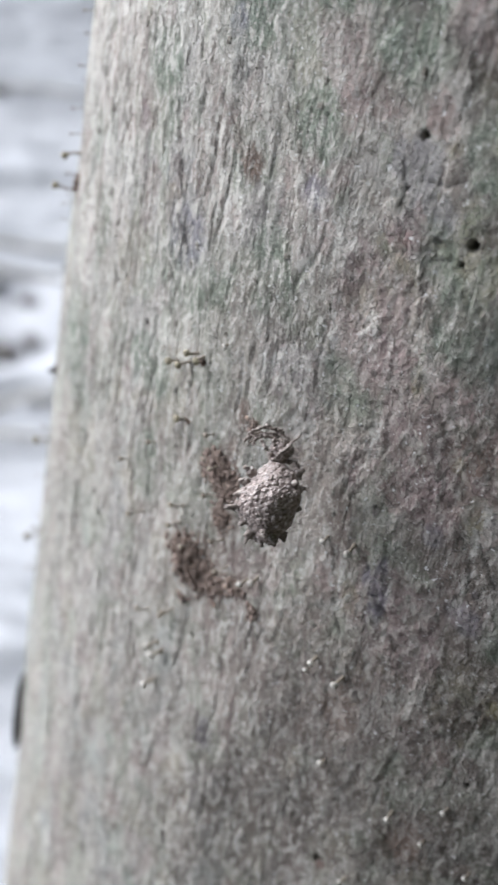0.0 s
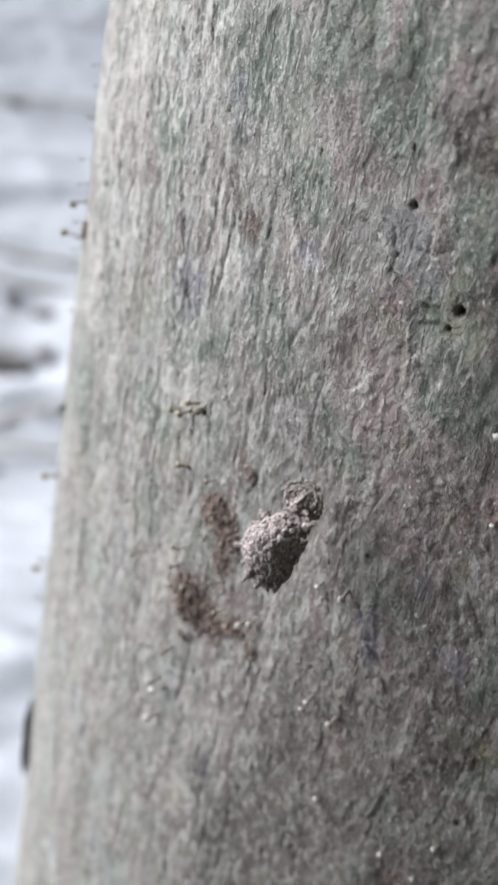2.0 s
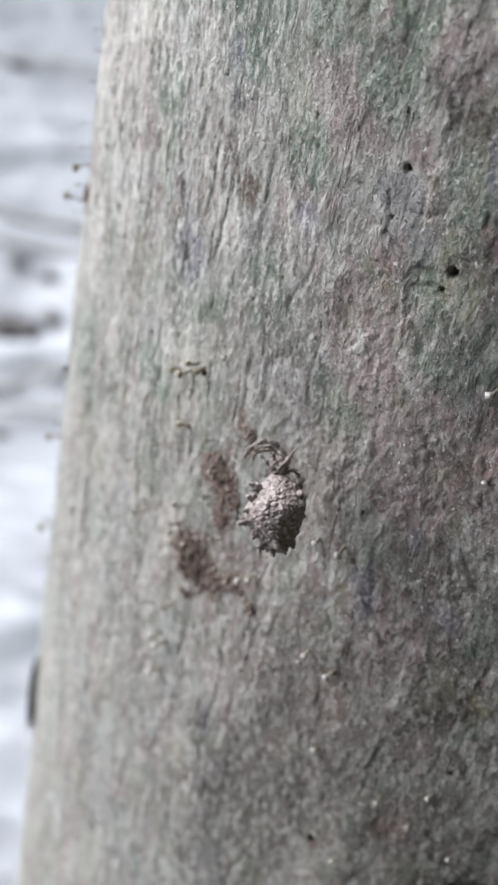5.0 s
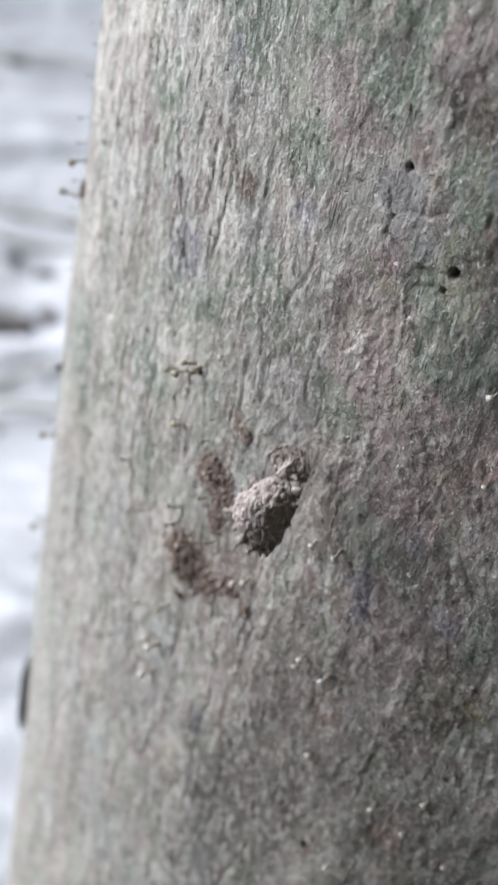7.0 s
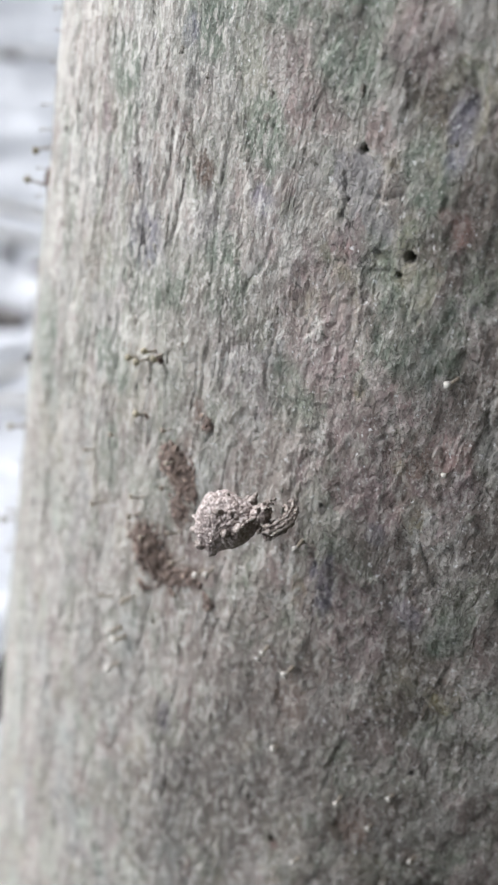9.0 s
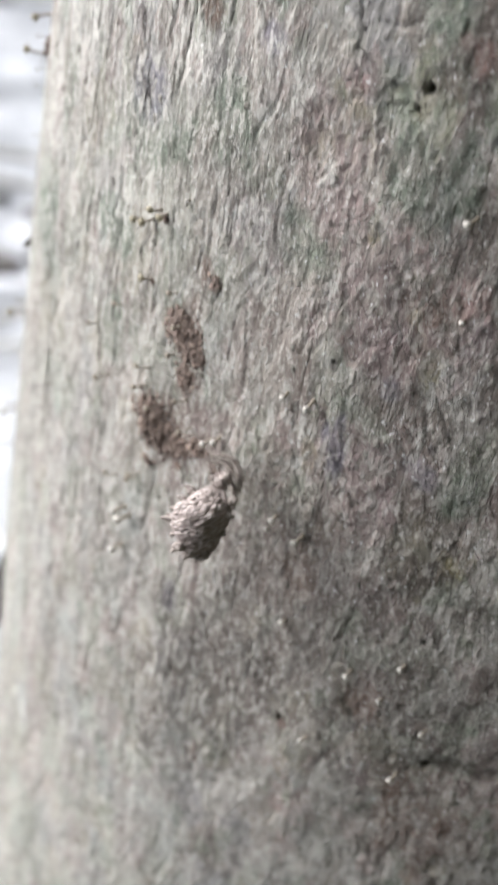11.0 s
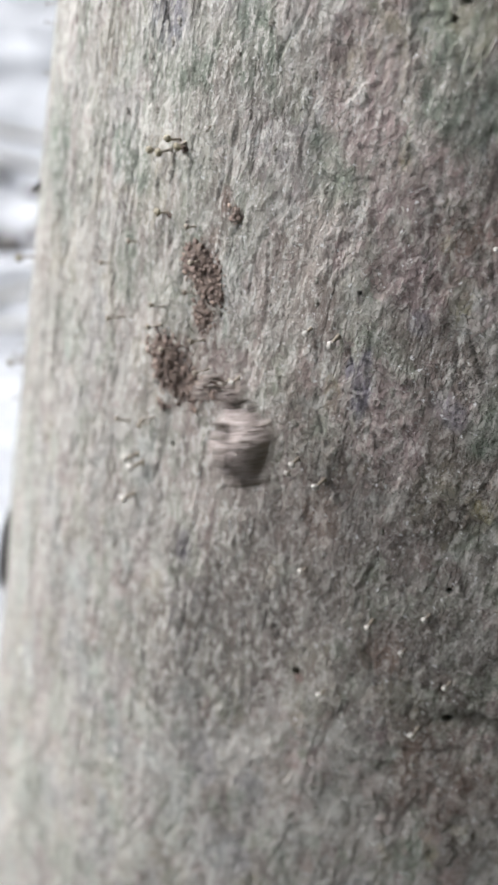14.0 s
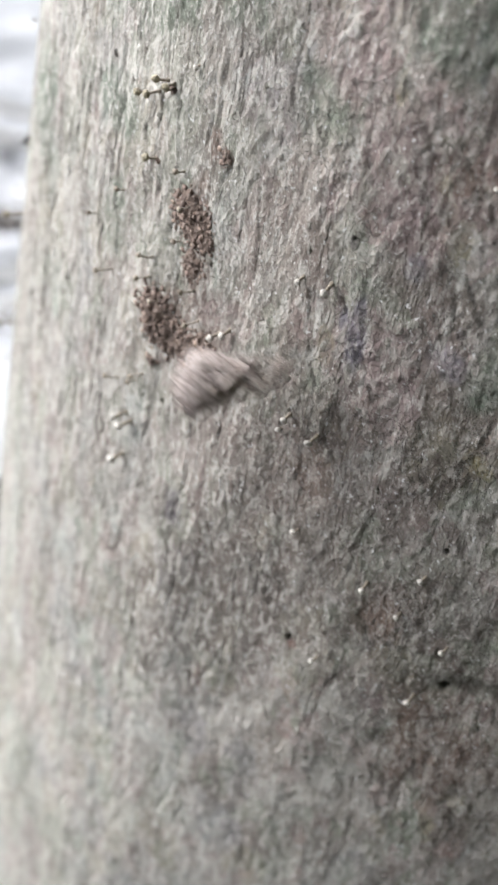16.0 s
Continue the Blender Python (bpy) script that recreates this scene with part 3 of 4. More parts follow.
# two scuffed hollows in the sand
for hx, hy, wide, long, deep in ((-0.27, 1.17, 0.055, 0.030, 0.020), (-0.27, 1.29, 0.045, 0.020, 0.012), (-0.24, 1.07, 0.05, 0.012, 0.008)):
    lie = lie - deep * np.exp(-((xx - hx) / wide) ** 2 - ((yy - hy) / long) ** 2)
lie = lie * close * step(np.hypot(xx, yy), 0.1, 0.5)
ground = new("ground", grid_mesh("ground", np.stack([xx, yy, lie], -1)))
# the sand ends beside the tree; unseen dark ground added beyond cuts bounced light
attribute(ground.data, "bounce_cut", step(xx * 0.95 - yy * 0.25 + 0.25 * (layers(xx * 4, yy * 4, 121, 3) - 0.5) + 1.6 * (layers(xx * 0.7, yy * 0.7, 123, 4) - 0.5), -0.10, 0.25))
# further off the sand is darker and greyer
attribute(ground.data, "far_grey", step(yy + 0.9 * (layers(xx * 2.5, yy * 4, 125, 4) - 0.5), 0.9, 2.3))
ground.data.materials.append(SAND)
tagged(ground, "pale uneven sandy ground in bright light", "ground", kind="structure")


# an unseen dark thicket, added to close the shaded side and block sky light
SKY_BLOCK = lumpy_material("dark_sky_block", (0.018, 0.022, 0.012), (0.045, 0.052, 0.028), (0.075, 0.080, 0.050), 6, 0.9, 0.2, 0.5, 0.05)
ta, tz = np.meshgrid(np.radians(np.arange(-128, 62, 2.0)), np.linspace(-0.1, 4.2, 44))
tr = 2.6 + 0.5 * (layers(ta * 7, tz * 3, 131, 3) - 0.5)
thicket = new("backdrop", grid_mesh("backdrop", np.stack([tr * np.cos(ta), tr * np.sin(ta), tz], -1)))
thicket.data.materials.append(SKY_BLOCK)
wall = thicket.modifiers.new("thickness", "SOLIDIFY")
wall.thickness, wall.offset = 0.3, 0
tagged(thicket, "unseen dark green thicket added to close the shaded side and block sky light", "thicket", kind="structure")


def ground_height(x, y):
    i, j = np.abs(gy - y).argmin(), np.abs(gx - x).argmin()
    return float(lie[i, j])


def clod(x, y, size, seed):
    bm = bmesh.new()
    lump(bm, (0, 0, size * 0.18), (size, size * 0.6, size * 0.42), 0.55, 3, seed)
    ob = part("clod", bm, STONE, None)
    ob.matrix_world = pose(x, y, ground_height(x, y), 0, 0, 25 * seed)
    return tagged(ob, "dark grey clod, also put in for dark pits in the pale sand", "clod", "clods on the ground")


def straw(x, y, length, turn, seed):
    bm = bmesh.new()
    pts = [(length * (k / 6 - 0.5), 0.006 * math.sin(k * 1.3 + seed), 0.004 + 0.004 * math.sin(k + seed)) for k in range(7)]
    tube(bm, pts, [0.002, 0.0035, 0.004, 0.004, 0.004, 0.003, 0.0015], 6)
    ob = part("straw", bm, STRAW, None)
    ob.matrix_world = pose(x, y, ground_height(x, y) + 0.004, 0, 0, turn)
    return tagged(ob, "bleached dry straw lying on the sand", "straw", "straws on the ground")


# ---- what grows on the bark ----
def pin(name, theta, z, length, head, stalk_mat, cap_mat, label, group, lean, seed, stout=0.33):
    """A pin fungus: a thin stalk that stands out of the bark, with a swollen cap. Sizes in millimetres."""
    rnd = random.Random(seed)
    k = 0.001
    thing = new(name)
    thing.matrix_world = on_bark(theta, z, float(relief(np.array([theta]), np.array([z]))[0][0]) * k - 0.0001)
    lx, ly = rnd.uniform(-0.25, 0.25) + lean[0], rnd.uniform(-0.25, 0.25) + lean[1]
    pts = [(lx * length * s * s * k, ly * length * s * s * k, length * s * k) for s in (0, 0.25, 0.5, 0.75, 1)]
    bm = bmesh.new()
    w = head * stout
    tube(bm, pts, [w * 1.7 * k, w * k, w * 0.85 * k, w * 0.85 * k, w * k], 7)
    part("stalk", bm, stalk_mat, thing)
    bm = bmesh.new()
    lump(bm, pts[-1], (head * k, head * 0.9 * k, head * 0.8 * k), 0.35, 2, seed * 1.37)
    part("cap", bm, cap_mat, thing, "")
    return tagged(thing, label, "fungus", group)


PINS_BROWN = [(215.79, 722.37, 2.2), (220.5, 727.09, 1.6), (220.4, 725.13, 1.9), (224.94, 727.13, 1.6), (225.9, 724.95, 1.6),
              (221.96, 723.96, 1.5), (222.14, 736.07, 1.2), (223.44, 733.89, 1.4), (218.56, 712.99, 1.6), (221.36, 715.84, 1.6),
              (220.75, 714.65, 1.2), (222.78, 730.22, 1.0), (212.44, 725.48, 1.0), (215.76, 730.05, 1.0)]
PINS_OLIVE = [(219.2, 741.95, 1.3), (218.47, 740.62, 1.3), (219.93, 742.12, 0.9), (219.11, 735.27, 1.0), (217.02, 739.71, 1.0)]
PINS_WHITE = [(227.95, 725.35, 1.0), (228.8, 726.31, 1.0), (220.27, 710.6, 1.5), (220.97, 710.19, 1.6), (220.51, 705.9, 1.5),
              (237.52, 712.82, 0.6), (243.26, 711.78, 0.9), (246.76, 715.25, 0.7), (245.98, 710.45, 0.6), (241.56, 701.22, 0.8),
              (248.74, 702.71, 1.0), (249.61, 709.16, 0.7), (237.21, 722.6, 1.2), (235.58, 735.52, 1.2), (233.59, 734.85, 0.7),
              (234.95, 722.99, 0.9), (234.52, 721.2, 0.5), (242.3, 755.19, 1.2), (243.42, 747.7, 0.5), (222.04, 744.8, 0.5)]
PINS_EDGE = [(187.5, 757.28, 1.2), (188, 755.08, 0.7), (187.5, 751.57, 1.2), (191.0, 748.95, 1.2), (192, 746.79, 1.3),
             (191.5, 744.54, 1.8), (191.28, 742.06, 1.4), (191.0, 740.16, 2.3), (188, 737.13, 1.2), (191.5, 696.72, 1.5),
             (191.0, 695.28, 1.8), (188, 693.17, 1.3), (190.18, 730.83, 0.8), (191.14, 690.26, 1.0), (193.0, 711.12, 2.0)]
for i, (a, h, l) in enumerate(PINS_BROWN):
    pin("pin_fungus", a, h, l * 0.85, 0.27, STALK_BROWN, CAP_BROWN, "tiny brown pin fungus with buff cap on the bark", "pin fungi on the bark", (-0.1, 0), i)
for i, (a, h, l) in enumerate(PINS_OLIVE):
    pin("pin_fungus", a, h, l, 0.36, STALK_BROWN, CAP_OLIVE, "olive-brown pin fungus in a small cluster on the bark", "pin fungi on the bark", (0, 0), 40 + i, 0.36)
for i, (a, h, l) in enumerate(PINS_WHITE):
    pin("pin_fungus", a, h, l * 0.8, 0.19 + 0.13 * l, CAP_BROWN, CAP_WHITE, "tiny whitish drop-shaped fungus on the bark", "pin fungi on the bark", (-0.2, -0.5), 80 + i, 0.45)
for i, (a, h, l) in enumerate(PINS_EDGE):
    big = l > 1.7
    pin("pin_fungus", a, h, l, 0.46 if big else 0.17, STALK_BROWN, CAP_OLIVE if big else CAP_BROWN,
        "dark-capped pin fungus standing out from the bark" if big else "tiny thin pin fungus on the bark", "pin fungi on the bark", (0, 0), 120 + i)


edge_rnd = random.Random(31)
for i in range(16):
    a, h = edge_rnd.uniform(185, 192), edge_rnd.choice((edge_rnd.uniform(682, 712), edge_rnd.uniform(700, 760)))
    pin("pin_fungus", a, h, edge_rnd.uniform(0.7, 1.4), 0.14, STALK_BROWN, CAP_BROWN, "tiny thin pin fungus on the bark", "pin fungi on the bark", (0, 0), 160 + i)


def crust(theta, z, wide, tall, thick, count, seed, label, lean=0.0):
    """A crumbly brown patch with a ragged outline: a low rough mound under crumbs that thin out at its rim. Sizes in millimetres."""
    k = 0.001
    rr, aa = np.meshgrid(np.linspace(0.02, 1.0, 34), np.linspace(0, 2 * np.pi, 120, endpoint=False), indexing="ij")

    def reach(a):
        c, d = np.cos(a), np.sin(a)
        return 0.45 + 0.95 * layers(c * 2.4 + 5 * seed, d * 2.4, 400 + seed, 5)

    x, y = wide * rr * reach(aa) * np.cos(aa), tall * rr * reach(aa) * np.sin(aa)
    x = x + lean * y
    h = thick * (1 - rr ** 2) * (0.1 + 1.7 * layers(x * 1.6, y * 1.6, 420 + seed, 4)) + 0.22 * (layers(x * 5, y * 5, 440 + seed, 3) - 0.45) * (1 - rr ** 4)
    base = float(relief(np.array([float(theta)]), np.array([float(z)]))[0][0])
    h = h + relief(theta + x / MM_PER_DEGREE, z + y)[0] - base
    me = grid_mesh("crust", np.stack([x, y, h - 0.04 - 0.16 * rr ** 4], -1) * k, True)
    me.materials.append(CRUST)
    ob = new("crust", me)
    ob.matrix_world = on_bark(theta, z, base * k)
    # crumbs: copies of one rounded stone, each stretched and dented in its own way
    bm = bmesh.new()
    bmesh.ops.create_icosphere(bm, subdivisions=1, radius=1.0)
    ball = np.array([v.co[:] for v in bm.verts])
    tris = np.array([[v.index for v in f.verts] for f in bm.faces])
    bm.free()
    rs = np.random.RandomState(seed)
    a, q = rs.uniform(0, 2 * math.pi, count), rs.uniform(0, 1, count) ** 0.62 * 1.18
    size = rs.choice((0.04, 0.05, 0.07, 0.10, 0.19), count) * rs.uniform(0.8, 1.25, count)
    gy0 = tall * q * reach(a) * np.sin(a)
    gx0 = wide * q * reach(a) * np.cos(a) + lean * gy0
    lie0 = relief(theta + gx0 / MM_PER_DEGREE, z + gy0)[0] - base
    gz0 = thick * np.maximum(0.0, 1 - q * q) * rs.uniform(0.5, 1.25, count) - 0.02 + lie0
    stretch = np.stack([rs.uniform(0.6, 1.7, count), rs.uniform(0.6, 1.7, count), np.full(count, 0.8)], -1) * size[:, None]
    stones = ball[None] * rs.uniform(0.65, 1.35, (count, len(ball), 1)) * stretch[:, None] + np.stack([gx0, gy0, gz0], -1)[:, None]
    me = bpy.data.meshes.new("grit")
    me.from_pydata((stones.reshape(-1, 3) * k).tolist(), [], (tris[None] + len(ball) * np.arange(count)[:, None, None]).reshape(-1, 3).tolist())
    me.polygons.foreach_set("use_smooth", np.ones(len(me.polygons), dtype=bool))
    me.materials.append(CRUMB)
    grit = tagged(new("grit", me), "tan and dark brown crumbs", kind="stuff")
    grit.parent = ob
    return tagged(ob, label, "crust", "crumbly crusts on the bark")


crust(223.6, 732.7, 3.1, 2.5, 0.50, 400, 4, "reddish-brown crumbly crust stuck to the bark", -0.12)
crust(224.4, 729.2, 1.5, 1.5, 0.28, 100, 12, "small tan crumbly crust below a larger one")
crust(222.2, 722.1, 3.4, 3.0, 0.52, 540, 5, "dark brown crumbly crust stuck to the bark", -0.15)
crust(225.0, 722.2, 1.9, 1.5, 0.30, 110, 6, "dark brown crumbly crust beside a larger one")
crust(227.0, 723.5, 1.7, 1.1, 0.22, 70, 16, "thin brown crumbly crust beside a larger one")
crust(219.9, 741.6, 0.6, 0.45, 0.30, 16, 8, "tiny dark crumb under a cluster of fungi")
crust(219.4, 735.2, 0.4, 0.35, 0.22, 10, 9, "tiny dark crumb under a cluster of fungi")
crust(222.0, 717.9, 0.7, 0.5, 0.40, 18, 7, "small dark crumb of crust on the bark")
crust(225.8, 739.6, 0.7, 0.9, 0.16, 30, 13, "small reddish crumbly crust on the bark")
crust(229.0, 722.6, 1.0, 1.2, 0.16, 40, 14, "thin brown crumbly crust on the bark")
crust(191.5, 741.2, 1.2, 1.4, 0.45, 40, 15, "warty grey-brown crust on the trunk's side")


def flake(theta, z, wide, tall, out, tilt, label):
    """A dark curled flake that stands off the trunk's side. Sizes in millimetres."""
    bm = bmesh.new()
    k = 0.001
    pts = [(0.35 * math.sin(s * 3.1) * k, tall * (s - 0.5) * k, out * k) for s in [j / 8 for j in range(9)]]
    tube(bm, pts, [wide * k * min(1.0, 0.2 + j / 2.2, 0.2 + (8 - j) / 2.2) for j in range(9)], 8)
    ob = part("bark_flake", bm, DARK, None)
    ob.matrix_world = on_bark(theta, z) @ pose(0, 0, 0, tilt, 0, 0)
    return tagged(ob, label, "bark flake")


flake(186.5, 659.5, 0.75, 15.0, 0.35, 0, "long dark flake of bark on the trunk's side")
flake(188.0, 716.5, 0.30, 2.2, 0.4, -35, "small dark flake of bark sticking out")


# ---- the spider ----
def skin_material():
    """Each granule of the skin has its own tone of brown, grey or cream, and a faint gloss."""
    n = Nodes("granular_spider_skin")
    tone, speck = n.attr("tone"), n.noise(4200, (1, 1, 1), 3, 0.6)
    col = n.mix(n.span(tone, 0.0, 0.45), (0.136, 0.100, 0.089), (0.232, 0.183, 0.169))
    col = n.mix(n.span(tone, 0.45, 1.0, 0, 0.9), col, (0.410, 0.358, 0.338))
    col = n.mix(n.span(speck, 0.52, 0.62, 0, 0.45), col, (0.55, 0.50, 0.47))
    col = n.mix(n.span(speck, 0.46, 0.38, 0, 0.40), col, (0.100, 0.075, 0.065))
    return n.done(col, n.span(speck, 0.3, 0.7, 0.38, 0.62), n.bump(speck, 0.00006, 0.7), 0.6)


def granules(base, normal, count, size, depth, seed):
    """Raises rounded granules on a sheet of points: the new points, and a tone for each granule. Millimetres."""
    rs = np.random.RandomState(seed)
    flat, out = base.reshape(-1, 3), normal.reshape(-1, 3)
    seeds = flat[rs.choice(len(flat), count, replace=False)]
    spread, tones = rs.uniform(0.65, 1.35, count) * size, rs.uniform(0, 1, count)
    rise, tone = np.zeros(len(flat)), np.zeros(len(flat))
    for i in range(0, len(flat), 2000):
        d = np.sqrt(((flat[i:i + 2000, None] - seeds[None]) ** 2).sum(-1)) / spread
        near = d.argmin(1)
        m = d[np.arange(len(near)), near]
        rise[i:i + 2000] = np.sqrt(np.clip(1 - m * m, 0, 1)) * (0.6 + 0.8 * tones[near])
        tone[i:i + 2000] = tones[near]
    made = flat + out * ((rise - 0.4) * depth)[:, None]
    return made.reshape(base.shape), tone


def spider():
    """A lumpy, bark-coloured spider, about nine millimetres long: local y is ahead, local z its back."""
    k = 0.00100
    skin = skin_material()
    thing = tagged(new("spider"), "small lumpy grey-brown spider with knobbed abdomen before the bark", "spider")
    s, p = np.meshgrid(np.linspace(0.010, 0.990, 230), np.linspace(0, 2 * np.pi, 340, endpoint=False), indexing="ij")

    def back(s):
        """How high the hump of the back stands."""
        return 1.80 + 1.00 * np.exp(-((s - 0.45) / 0.32) ** 2)

    # a lopsided shield: narrow in front, one side humped, the other straight, a blunt tail
    end = np.clip(np.sin(np.pi * s), 0, 1) ** (0.52 - 0.20 * step(s, 0.5, 0.8))
    y = 3.0 - 6.2 * s
    hump = 1.55 + 0.80 * step(s, 0.05, 0.50) - 1.25 * step(s, 0.62, 1.0)
    straight = 1.95 + 0.25 * step(s, 0.0, 0.3) - 0.85 * step(s, 0.55, 1.0)
    wide = np.where(np.cos(p) < 0, hump, straight) * end
    tall = np.where(np.sin(p) > 0, back(s), 1.6) * end
    wave = layers(s * 5, np.cos(p) * 2.2 + 7, 201, 3) + layers(s * 5, np.sin(p) * 2.2 + 31, 203, 3) - 1.0
    x = (wide + 0.45 * wave) * np.cos(p) + 0.25 * step(s, 0.35, 0.0)
    z = (tall + 0.45 * wave) * np.sin(p) + 0.35 * np.sin(np.pi * s)
    smooth = np.stack([x, y, z], -1)
    out = smooth - np.stack([0.25 + 0 * x, 0.6 * y, 0.2 + 0 * z], -1)
    out = out / np.maximum(np.linalg.norm(out, axis=-1, keepdims=True), 1e-6)
    made, tone = granules(smooth, out, 1000, 0.28, 0.14, 5)
    made, fine_tone = granules(made, out, 3600, 0.13, 0.08, 6)
    body = new("abdomen", grid_mesh("abdomen", made * k, True))
    attribute(body.data, "tone", 0.55 * tone + 0.45 * fine_tone)
    body.data.materials.append(skin)
    body.parent = thing
    tagged(body, "knobbly granular abdomen")
    rnd = random.Random(9)
    # base, way and length of each tubercle, in millimetres
    horns = [(-1.7, 2.0, 0.5, -1.0, 0.5, 0.3, 0.55), (-2.0, 1.1, 0.5, -1.0, 0.2, 0.3, 0.55), (-2.25, 0.2, 0.4, -1.1, -0.1, 0.2, 0.55), (-2.35, -0.6, 0.4, -1.0, -0.35, 0.2, 1.05),
             (-1.75, -1.7, 0.4, -0.7, -0.7, 0.2, 0.55), (-1.15, -2.5, 0.3, -0.45, -0.9, 0.1, 0.95), (-0.3, -3.0, 0.3, -0.1, -1.0, 0.2, 0.55), (0.6, -3.0, 0.3, 0.2, -1.0, 0.1, 0.40),
             (1.3, -2.6, 0.3, 0.5, -0.9, 0.1, 0.35), (2.1, -0.4, 0.5, 1.0, -0.2, 0.2, 0.35), (2.2, 1.0, 0.6, 1.0, 0.3, 0.3, 0.35), (2.0, 2.2, 0.4, 0.8, 0.7, 0.2, 0.55),
             (0.3, -2.8, 1.2, 0.1, -0.9, 0.5, 0.45), (-0.5, -2.6, 1.7, -0.2, -0.6, 0.8, 0.45), (0.6, -2.8, -0.9, 0.1, -1.0, -0.3, 0.50), (-0.6, -2.6, -1.1, -0.2, -0.8, -0.5, 0.45)]
    for bx, by, bz, dx, dy, dz, size in horns:
        way = Vector((dx, dy, dz)).normalized()
        for turn, share in ((0.0, 1.0), (0.9, 0.62), (-0.8, 0.5)):
            bm = bmesh.new()
            aim = (way + turn * way.cross(Vector((0, 0, 1))) * 0.6).normalized()
            q = [(Vector((bx, by, bz)) + aim * f * size * share + Vector([rnd.uniform(-0.05, 0.05) for _ in range(3)])) * k for f in (-0.6, -0.2, 0.15, 0.45, 0.7, 0.9, 1.05)]
            tube(bm, q, [(w + rnd.uniform(-0.04, 0.05)) * k for w in (0.40, 0.36, 0.29, 0.22, 0.17, 0.17, 0.07)], 8)
            part("tubercle", bm, HORN, thing)
    for bx, by, size in ((1.35, 1.15, 0.38), (1.25, 1.95, 0.23), (0.4, 2.2, 0.20), (-0.5, 1.4, 0.18)):
        share = (3.0 - by) / 6.2
        bz = float(back(share)) * math.sin(math.pi * share) ** 0.5 * math.sqrt(1 - (bx / 2.3) ** 2) + 0.35 * math.sin(math.pi * share)
        bm = bmesh.new()
        lump(bm, (bx * k, by * k, bz * k), (size * 0.85 * k, size * 1.1 * k, size * k), 0.25, 3, bx)
        part("knob", bm, HORN, thing, "smooth pale knob")
    s, p = np.meshgrid(np.linspace(0.02, 0.98, 60), np.linspace(0, 2 * np.pi, 90, endpoint=False), indexing="ij")
    ball = np.stack([np.sin(np.pi * s) * np.cos(p), np.cos(np.pi * s), np.sin(np.pi * s) * np.sin(p)], -1)
    made, tone = granules(ball * (0.72, 0.85, 0.65) + (0.45, 3.45, 0.0), ball, 160, 0.22, 0.16, 8)
    head = new("head", grid_mesh("head", made * k, True))
    attribute(head.data, "tone", 0.6 * tone)
    head.data.materials.append(skin)
    head.parent = thing
    tagged(head, "dark rough head and thorax")
    # eight thin banded legs: five arch side by side over the head, two reach out straight, one lies along the body
    legs = [((0.0, 3.0, 0.5), (0.5, 3.6, 0.7), (1.1, 4.3, 0.9), (1.75, 5.0, 1.1)), ((0.2, 3.3, 0.3), (-0.3, 3.5, 0.4), (-0.7, 3.9, 0.3), (-1.0, 4.4, 0.0)),
            ((0.9, 3.3, 0.2), (1.6, 3.2, 0.4), (2.1, 2.6, 0.5), (2.3, 1.7, 0.3))]
    for size, lift, start in ((1.12, 0.0, -0.5), (0.98, 0.35, -0.35), (0.82, -0.3, -0.45), (0.64, 0.15, -0.2), (1.05, -0.6, -0.3)):
        hub = Vector((-0.20 + rnd.uniform(-0.18, 0.18), 3.85 + 0.3 * lift + rnd.uniform(-0.15, 0.15), -1.0 + 0.8 * lift))
        arch = [hub + size * Vector((1.70 * math.cos(g), 1.55 * math.sin(g), -0.30 * math.sin(g))) for g in [start + (3.0 - rnd.uniform(0, 0.5) - start) * q / 7 for q in range(8)]]
        legs.append(((0.5, 3.4, -0.2 + 0.3 * lift), (0.9, 3.5, -0.6 + 0.5 * lift), *arch))
    for joints in legs:
        bm = bmesh.new()
        pts, rad = [], []
        for a, b in zip(joints, joints[1:]):
            for f in (0.0, 0.17, 0.33, 0.5, 0.67, 0.83):
                pts.append([(u + (v - u) * f + rnd.uniform(-0.06, 0.06)) * k for u, v in zip(a, b)])
                rad.append((0.17 + rnd.choice((-0.07, -0.03, 0.02, 0.10))) * k)
        pts.append([u * k for u in joints[-1]])
        rad.append(0.06 * k)
        tube(bm, pts, [r * (1 - 0.35 * i / len(rad)) for i, r in enumerate(rad)], 8)
        part("leg", bm, HORN if joints is legs[0] else LEG, thing, "pale straight foreleg" if joints is legs[0] else "")
    for sx in (-1, 1):
        bm = bmesh.new()
        tube(bm, [((0.4 + 0.3 * sx) * k, 4.0 * k, 0.1 * k), ((0.3 + 0.4 * sx) * k, 4.4 * k, 0.4 * k), ((0.2 + 0.2 * sx) * k, 4.7 * k, 0.1 * k)], [0.16 * k, 0.15 * k, 0.08 * k], 7)
        part("palp", bm, LEG, thing)
    return thing


SPIDER = spider()

# some dark clods are put in for the shade of pits in the sand
clod(-0.255, 1.285, 0.017, 1.0)
clod(-0.300, 1.310, 0.012, 2.0)
clod(-0.275, 1.175, 0.030, 0.3)
clod(-0.235, 1.190, 0.016, 4.0)
clod(-0.218, 1.085, 0.008, 5.0)
clod(-0.420, 1.900, 0.020, 6.0)
clod(-0.245, 0.960, 0.009, 7.0)
straw(-0.270, 1.345, 0.24, 4, 1.0)
straw(-0.280, 1.410, 0.22, -5, 2.0)
straw(-0.235, 1.060, 0.16, 30, 3.0)
straw(-0.225, 1.000, 0.14, 24, 5.0)
straw(-0.370, 1.900, 0.30, 10, 4.0)

